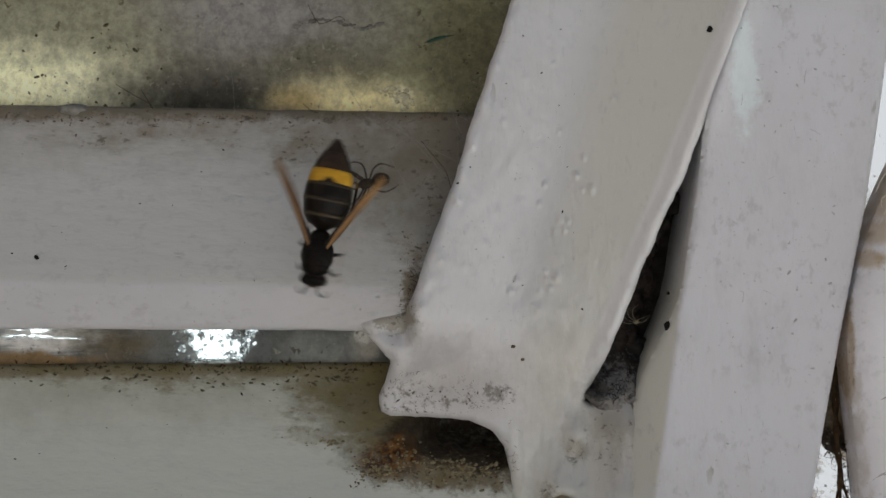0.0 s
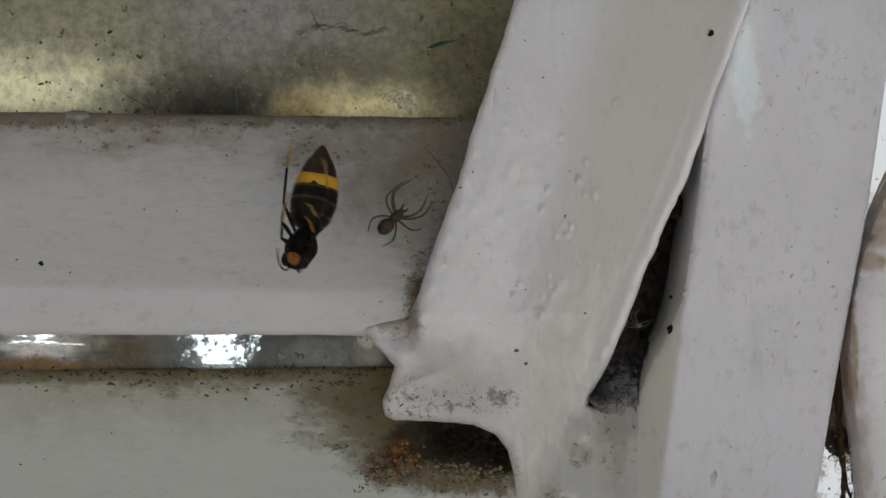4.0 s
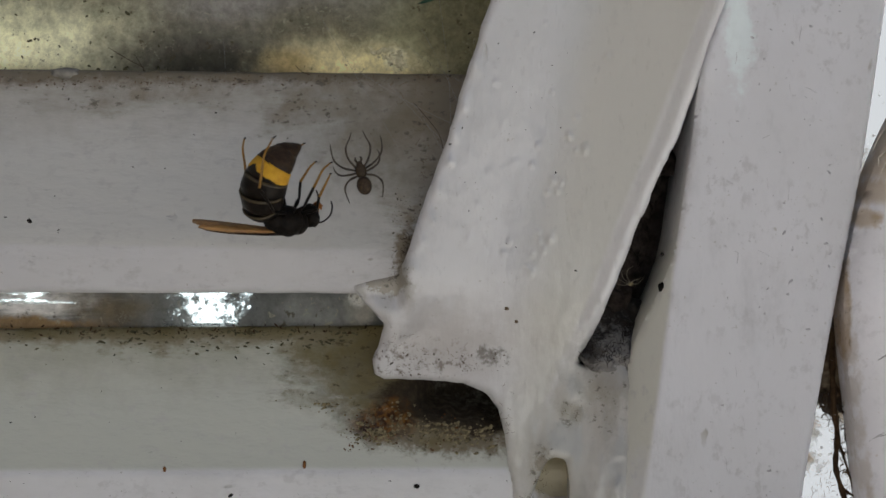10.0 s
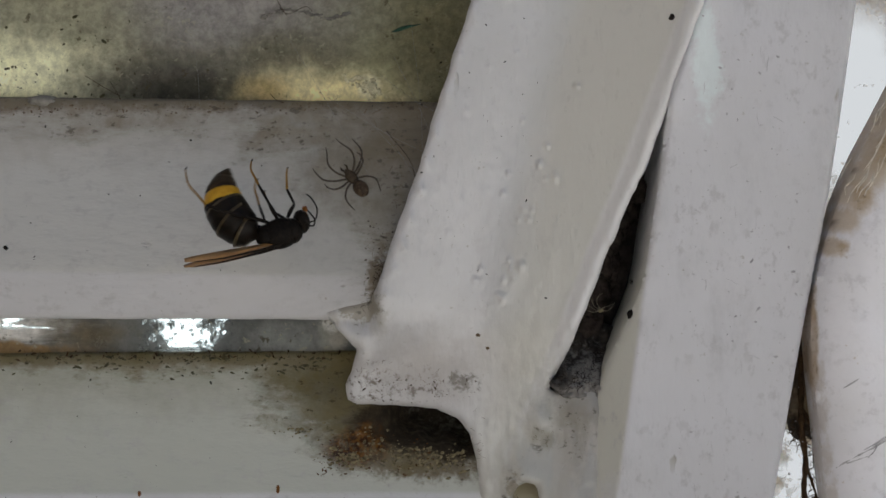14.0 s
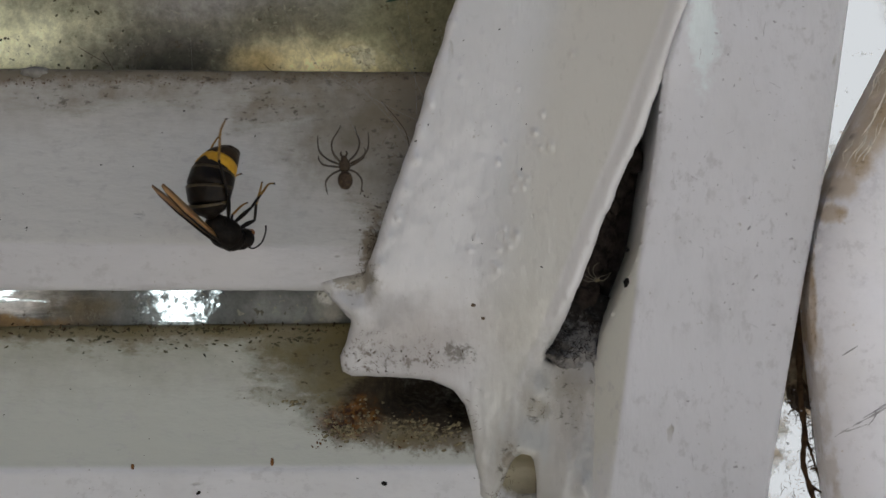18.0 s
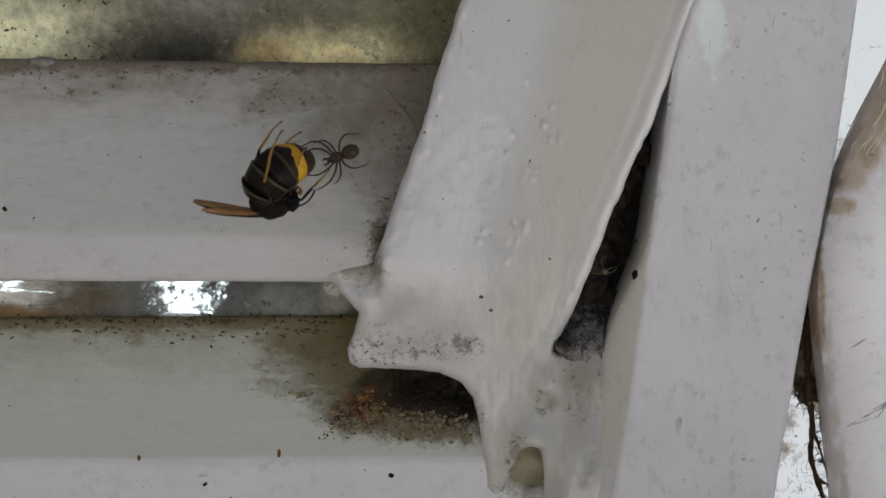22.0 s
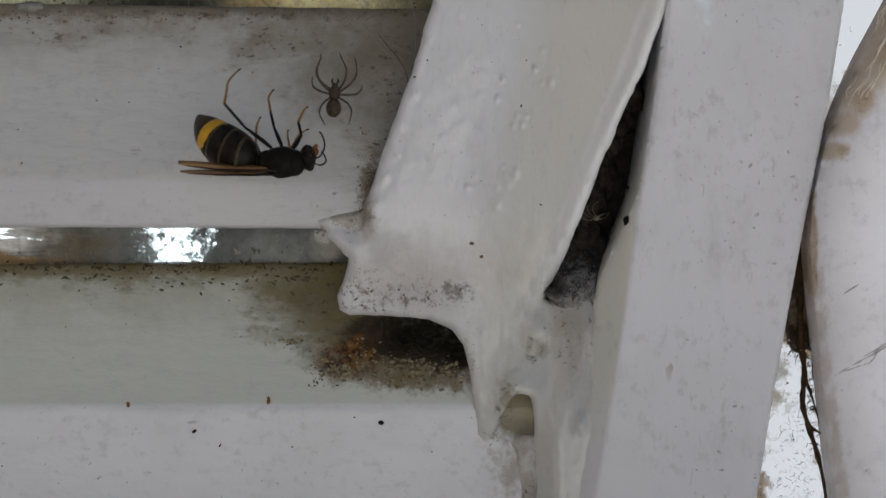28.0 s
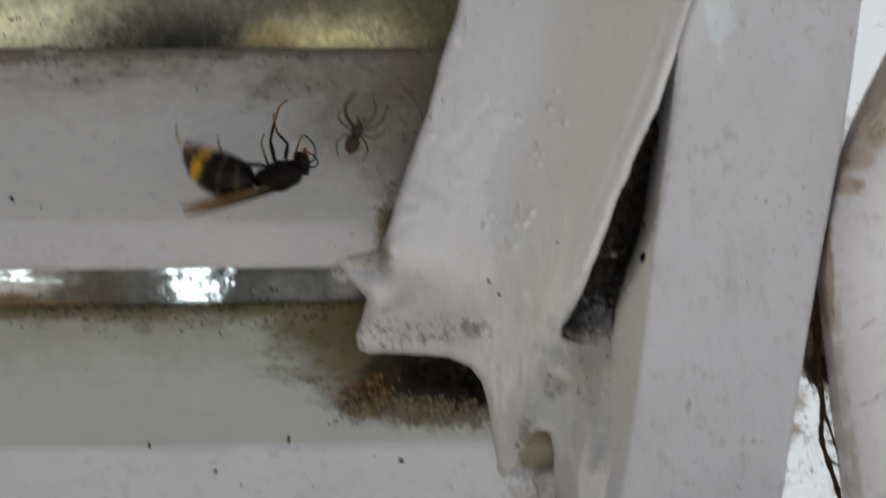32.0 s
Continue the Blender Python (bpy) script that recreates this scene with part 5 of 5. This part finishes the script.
for side_y in (-1, 1):
    for root, joints in (
            ((1.9, 0.7), ((0, 0, 0), (1.6, 1.4, 0.9), (3.6, 1.9, 0.9), (5.6, 1.2, 0.1), (6.8, 0.9, -0.2))),
            ((1.5, 0.85), ((0, 0, 0), (1.3, 2.0, 0.9), (3.0, 3.2, 0.8), (4.9, 3.3, 0.1), (6.1, 3.1, -0.2))),
            ((1.0, 0.85), ((0, 0, 0), (0.3, 1.7, 0.9), (0.9, 3.0, 0.6), (2.1, 3.6, 0.1), (2.9, 3.5, -0.1))),
            ((0.5, 0.7), ((0, 0, 0), (-0.9, 1.6, 1.0), (-2.3, 2.5, 0.8), (-3.9, 2.2, 0.1), (-4.9, 1.8, -0.2)))):
        p = [(x, y * side_y, z) for x, y, z in joints]
        leg = part("leg", tube(bend(p, 3), [0.18, 0.21, 0.22, 0.20, 0.17, 0.19, 0.19, 0.15, 0.13, 0.14, 0.11, 0.08, 0.06]), mat_spider_leg, spider)
        leg.location = Vector((root[0], root[1] * side_y, 0)) * MM
        spider_legs.append(leg)


hornet.scale = (0.86, 0.86, 0.86)
spider.scale = (0.84, 0.84, 0.84)

# ---- what moves ----
def motions():
    """Keys the hornet, its abdomen, wings and legs, and the spider."""
    hornet_rows = (
        (0.000, -19.0, -11.0, -0.8, -90, 80, 180),
        (0.067, -19.8, -11.0, -0.4, -111, 65, -157),
        (0.133, -20.6, -11.0, -0.1, -134, 53, -134),
        (0.300, -21.6, -11.0, 0.5, -124, 72, -180),
        (0.500, -17.2, -11.0, 0.8, -161, 15, -180),
        (0.700, -19.6, -11.0, -2.2, -164, -19, 126),
        (0.867, -19.9, -11.0, -0.5, -179, -14, 95),
        (1.000, -21.2, -11.0, 2.2, -164, -20, 36),
        (1.067, -22.6, -11.0, 2.2, 176, 11, 87),
        (1.100, -23.3, -11.0, 2.2, 177, 30, 111),
        (1.200, -26.5, -11.0, 3.2, -124, 41, -167),
        (1.500, -17.1, -11.0, 2.5, -156, 69, 103),
        (1.600, -21.3, -11.0, 2.7, 167, 20, 70),
        (1.700, -25.5, -11.0, 2.8, 156, -34, 67),
        (1.800, -25.6, -11.0, 2.4, 155, 3, 112),
        (1.900, -25.8, -11.0, 2.0, -177, 28, 164),
        (2.000, -25.4, -11.0, 0.8, -133, 11, -152),
        (2.200, -21.6, -11.0, 5.3, -166, 5, 180),
        (2.500, -22.1, -11.0, 5.9, -164, -13, 128),
        (2.700, -19.2, -11.0, 5.6, -171, -2, 180),
        (2.867, -18.6, -11.0, 2.8, -174, 3, 115),
        (3.000, -18.7, -11.0, -0.2, 163, 1, 67),
        (3.200, -18.8, -11.0, 2.9, 175, 6, 50),
        (3.333, -19.6, -11.0, 2.5, -171, 34, 111),
        (3.500, -20.3, -11.0, 2.1, -135, 32, -174),
        (3.733, -21.0, -11.0, 1.5, -162, 28, -140),
        (3.967, -21.8, -11.0, 1.0, 172, 38, -107),
        (4.200, -22.5, -11.0, 0.5, 154, 59, -73),
        (4.600, -22.9, -11.0, -0.3, 154, 38, -39),
        (5.000, -23.2, -11.0, -1.0, 141, 20, -11),
        (5.500, -23.5, -11.0, -2.6, 166, 8, 59),
        (5.700, -21.3, -11.0, -0.3, 172, 0, 10),
        (6.000, -20.7, -11.0, -1.7, 175, 12, 34),
        (6.500, -19.2, -11.0, -0.9, 160, 28, 0),
        (7.000, -21.2, -11.0, -0.8, 135, 0, 6),
        (7.500, -19.1, -11.0, 0.9, 171, 0, 0),
        (8.000, -19.5, -11.0, -0.8, 137, 3, -23),
        (8.267, -20.6, -11.0, -0.6, 152, 6, 13),
        (8.500, -21.5, -11.0, -0.4, 164, 0, 45),
        (8.733, -20.8, -11.0, -0.8, -163, 5, 30),
        (9.000, -20.6, -11.0, -0.2, -127, 19, 18),
        (9.267, -22.0, -11.0, -0.5, -171, 13, 11),
        (9.500, -23.7, -11.0, 0.1, 152, 5, 10),
        (10.000, -22.2, -11.0, -1.6, -156, 1, 41),
        (10.500, -21.9, -11.0, -0.2, 163, -4, 38),
        (10.733, -21.2, -11.0, -1.0, -160, -2, 27),
        (11.000, -20.5, -11.0, -0.8, -119, 7, 19),
        (11.267, -19.2, -11.0, 0.8, -157, 6, 8),
        (11.500, -18.1, -11.0, 3.2, 171, 0, 0),
        (12.000, -23.6, -11.0, -0.9, -163, 2, 17),
        (12.500, -21.7, -11.0, -1.5, 168, -21, 44),
        (13.000, -19.1, -11.0, 1.0, -157, -28, 45),
        (13.500, -19.9, -11.0, 1.5, 163, -19, 43),
        (14.300, -18.1, -11.0, 0.2, 152, -10, 15),
        (15.000, -17.7, -11.0, -0.6, 162, 0, 20),
        (15.500, -17.7, -11.0, -0.8, 172, 0, 25),
        (16.000, -18.9, -11.0, -3.8, 137, 6, -20),
        (16.500, -21.7, -11.0, -2.0, 162, 17, 21),
        (17.000, -24.8, -11.0, -4.5, 123, 14, -35),
        (17.267, -23.4, -11.0, -3.6, 144, 21, 3),
        (17.500, -22.1, -11.0, -2.8, 163, 16, 37),
        (18.000, -26.2, -11.0, -3.9, 177, 29, 57),
        (18.500, -25.3, -11.0, -2.8, 164, 9, 41),
        (18.733, -22.9, -11.0, -1.4, 179, 9, 10),
        (19.000, -20.2, -11.0, 0.1, -167, 18, -24),
        (19.067, -19.8, -11.0, 0.1, 168, 30, 21),
        (19.100, -19.6, -11.0, 0.1, 160, 41, 44),
        (19.200, -19.6, -11.0, 0.3, 171, 58, 101),
        (19.300, -19.6, -11.0, 0.5, -154, 58, -180),
        (19.500, -20.2, -11.0, -1.3, -162, 9, 160),
        (19.700, -21.9, -11.0, 4.0, -146, 25, -180),
        (20.000, -21.0, -11.0, 0.8, -105, 35, -118),
        (20.300, -22.1, -11.0, 2.4, -108, 80, -101),
        (20.400, -21.4, -11.0, 0.9, 5, 89, -56),
        (20.500, -20.6, -11.0, -0.7, 129, 80, 0),
        (20.700, -21.4, -11.0, -0.6, 151, 28, 23),
        (21.000, -22.5, -11.0, -2.8, 160, -20, 34),
        (21.500, -19.7, -11.0, -2.1, 171, -5, 0),
        (21.733, -20.2, -11.0, -1.6, -168, 4, 27),
        (22.000, -20.8, -11.0, -1.0, -143, 0, 60),
        (22.500, -19.1, -11.0, -0.6, 164, 0, 60),
        (22.733, -20.7, -11.0, -1.1, 162, 10, 23),
        (23.000, -22.6, -11.0, -1.6, 152, 16, -22),
        (23.500, -20.4, -11.0, -2.5, 171, 0, 0),
        (24.000, -18.2, -11.0, 1.8, 180, -36, 10),
        (24.300, -16.4, -11.0, -1.1, 171, 0, 0),
        (24.500, -20.3, -11.0, -1.6, 171, -20, 0),
        (24.700, -19.9, -11.0, -2.7, 161, 0, 0),
        (25.000, -18.5, -11.0, -2.4, 162, -37, -31),
        (25.500, -16.8, -11.0, -1.3, 171, -15, 0),
        (26.200, -17.8, -11.0, -1.6, 166, -5, 0),
        (27.000, -21.7, -11.0, -1.7, 171, 10, 0),
        (27.500, -23.6, -11.0, -1.5, 166, 15, 0),
        (28.000, -17.1, -11.0, -3.2, 139, 0, 2),
        (28.500, -18.2, -11.0, -0.3, 166, 10, 0),
        (29.000, -16.8, -11.0, 0.8, -175, -27, 9),
        (29.500, -21.8, -11.0, -1.3, 161, 20, 0),
        (30.000, -17.2, -11.0, 0.0, -180, 12, 13),
        (30.500, -24.1, -11.0, -2.1, 157, 10, 15),
        (30.733, -22.8, -11.0, -2.2, -164, 3, 21),
        (31.000, -21.4, -11.0, -1.9, -121, -7, 22),
        (31.133, -21.2, -11.0, -1.5, -157, 2, 15),
        (31.300, -20.9, -11.0, -0.5, 156, 5, 0),
        (31.500, -21.5, -11.0, -0.9, 162, -5, 10),
        (31.700, -22.3, -11.0, -1.0, 156, 15, 0),
        (32.000, -20.1, -11.0, 1.2, 145, -17, 11),
    )
    walk(hornet, [(t, pose(x * MM, y * MM, HEIGHT + z * MM, a, b, c)) for t, x, y, z, a, b, c in hornet_rows])
    curl = ((0, 4), (0.3, 8), (0.5, 45), (0.7, 70), (1, 157), (1.2, 6), (1.5, 30), (1.7, 70), (2, 28), (2.2, 85), (2.5, 80), (2.7, 20), (3, 89), (3.2, 70), (3.5, 6), (4.2, 60), (5, 100), (5.5, 130), (5.7, 62), (6, 124), (6.5, 135), (7, 111), (7.5, 28), (8, 69), (8.5, 150), (9, 52), (9.5, 95), (10, 110), (10.5, 125), (11, 65), (11.5, 95), (12, 158), (12.5, 165), (13, 170), (13.5, 62), (14.3, 110), (15, 60), (15.5, 42), (16, 115), (16.5, 138), (17, 78), (17.5, 105), (18, 101), (18.5, 115), (19, 64), (19.3, 25), (19.5, 40), (19.7, 12), (20, 4), (20.3, 6), (20.5, 8), (20.7, 60), (21, 158), (21.5, 18), (22, 157), (22.5, 140), (23, 128), (23.5, 55), (24, 121), (24.3, 75), (24.5, 5), (24.7, 70), (25, 87), (25.5, 2), (26.2, 60), (27, 90), (27.5, 72), (28, 47), (28.5, 90), (29, 104), (29.5, 76), (30, 51), (30.5, 82), (31, 87), (31.3, 95), (31.5, 72), (31.7, 95), (32, 56))
    walk(abdomen, [(t, pose(-4.0 * MM, 0, -0.3 * MM, 0, -0.5 * c, 0)) for t, c in curl])
    for i, ob in enumerate(segments):
        rows = []
        for t, c in curl:
            m = Matrix.Identity(4)
            for k in range(i + 1):
                m = m @ pose(-(CUTS[k + 1] - CUTS[k]) * ABDOMEN * MM, 0, 0, 0, -min(25.0, 0.17 * c), 0)
            rows.append((t, m))
        walk(ob, rows)
    lift = ((0, 0), (2.7, 0), (3, 1), (3.2, 0), (8.5, 0), (9, 1), (9.5, 0), (10.5, 0), (11, 1), (11.5, 0), (29.5, 0), (30, 1), (30.5, 0), (31, 1), (31.3, 0), (32, 0))
    flare = ((0, 1.0), (0.133, 0.8), (0.3, 0.5), (0.5, 0.0), (32, 0.0))
    for wing, side in zip(wings, (-1, 1)):
        rows = []
        for t in sorted({t for t, k in lift + flare}):
            up = np.interp(t, [r[0] for r in lift], [r[1] for r in lift]) if side < 0 else 0.0
            out = np.interp(t, [r[0] for r in flare], [r[1] for r in flare])
            rows.append((t, pose(0.6 * MM, 0.5 * side * MM, 1.9 * MM, 75 * side * out, -4 - 80 * up, side * (-30 * out) + (1 - 8 * up if side < 0 else 0))))
        walk(wing, rows)
    for i, leg in enumerate(legs):
        at = leg.location.copy()
        rows = []
        for k in range(81):
            t = k * 0.4
            swing = 14 * math.sin(t * 2.3 + i * 1.7) + 9 * math.sin(t * 4.1 + i * 2.9)
            spread = 8 * math.sin(t * 1.7 + i)
            rows.append((t, Matrix.Translation(at) @ pose(0, 0, 0, spread, swing, 0)))
        walk(leg, rows)
    spider_rows = (
        (0, -10.9, -5.0, 10.4, -76, 13, 180),
        (0.5, -8.6, -5.0, 10.2, -77, 20, -180),
        (1, -10.0, -5.0, 8.7, -76, 6, 180),
        (1.5, -8.2, -5.0, 8.0, -78, 31, -180),
        (2, -6.0, -5.0, 9.9, 87, -79, 0),
        (2.5, -8.1, -5.0, 8.8, 76, -6, -0),
        (3, -8.3, -5.0, 9.0, 88, -83, 0),
        (3.5, -7.9, -5.0, 6.8, 79, -38, 0),
        (5.5, -11.6, -5.0, 3.8, -89, -86, 180),
        (6, -11.1, -5.0, 4.4, -88, -80, 180),
        (6.5, -9.9, -5.0, 5.6, -88, -82, 180),
        (7, -9.2, -5.0, 6.9, -83, -59, -180),
        (7.5, -10.5, -5.0, 7.3, -83, -60, 180),
        (8, -11.7, -5.0, 4.1, -88, -82, 180),
        (8.5, -10.0, -5.0, 6.9, -85, -67, -180),
        (9, -10.4, -5.0, 8.3, -86, -74, 180),
        (9.5, -10.0, -5.0, 8.0, -86, -73, -180),
        (10, -11.2, -5.0, 5.1, -87, -77, -180),
        (10.5, -9.4, -5.0, 5.7, -86, -72, 180),
        (11, -11.3, -5.0, 4.2, -86, -75, -180),
        (11.5, -11.5, -5.0, 5.6, 88, -83, 0),
        (12, -11.1, -5.0, 7.2, -83, -58, 180),
        (12.5, -10.8, -5.0, 5.0, -89, -87, -180),
        (13, -9.7, -5.0, 6.5, -82, -54, -180),
        (13.5, -7.9, -5.0, 9.3, -81, -52, 180),
        (15.5, -7.8, -5.0, 5.8, -80, -47, 180),
        (16, -9.1, -5.0, 6.4, 89, -87, -0),
        (16.5, -9.5, -5.0, 5.3, 88, -81, -0),
        (17, -10.5, -5.0, 5.3, -89, -85, -180),
        (17.5, -9.3, -5.0, 6.3, -89, -87, 180),
        (18, -8.6, -5.0, 5.4, -89, -87, -180),
        (18.5, -7.3, -5.0, 10.0, -77, -19, 180),
        (19, -7.5, -5.0, 7.3, -77, -17, -180),
        (19.5, -8.3, -5.0, 7.2, 88, -83, -0),
        (20, -6.5, -5.0, 6.9, -77, 27, -180),
        (20.5, -10.5, -5.0, 9.4, -78, 29, -180),
        (21, -8.1, -5.0, 7.7, -79, 37, 180),
        (21.5, -9.7, -5.0, 8.8, -77, 18, -180),
        (22, -10.2, -5.0, 6.7, -77, 21, 180),
        (22.5, -11.0, -5.0, 5.9, -78, 29, 180),
        (23, -12.6, -5.0, 6.8, -79, 38, 180),
        (23.5, -10.4, -5.0, 6.5, -78, -32, 180),
        (24, -10.2, -5.0, 8.4, -83, -61, 180),
        (24.5, -10.3, -5.0, 5.6, 88, -81, -0),
        (25, -6.1, -5.0, 8.5, 88, -82, 0),
        (25.5, -3.9, -5.0, 8.1, 84, -65, 0),
        (27.5, -10.0, -5.0, 7.6, 86, -73, -0),
        (28, -9.9, -5.0, 6.6, 89, -87, -0),
        (28.5, -9.8, -5.0, 8.1, 85, -69, -0),
        (29, -10.4, -5.0, 8.0, 85, -70, 0),
        (29.5, -10.2, -5.0, 6.2, 84, -65, -0),
        (30, -10.1, -5.0, 7.6, 85, -70, 0),
        (30.5, -9.7, -5.0, 7.1, 87, -79, -0),
        (31, -9.1, -5.0, 7.2, 88, -81, 0),
        (31.5, -9.4, -5.0, 7.0, 87, -76, -0),
        (32, -9.2, -5.0, 7.2, 85, -70, 0),
    )
    walk(spider, [(t, pose(x * MM, y * MM, HEIGHT + z * MM, a, b, c)) for t, x, y, z, a, b, c in spider_rows])
    for i, leg in enumerate(spider_legs):
        at = leg.location.copy()
        rows = [(k * 0.5, Matrix.Translation(at) @ pose(0, 0, 0, 8 * math.sin(k * 0.9 + i), 10 * math.sin(k * 1.3 + 2 * i), 12 * math.sin(k * 0.8 + 1.9 * i))) for k in range(65)]
        walk(leg, rows)


motions()
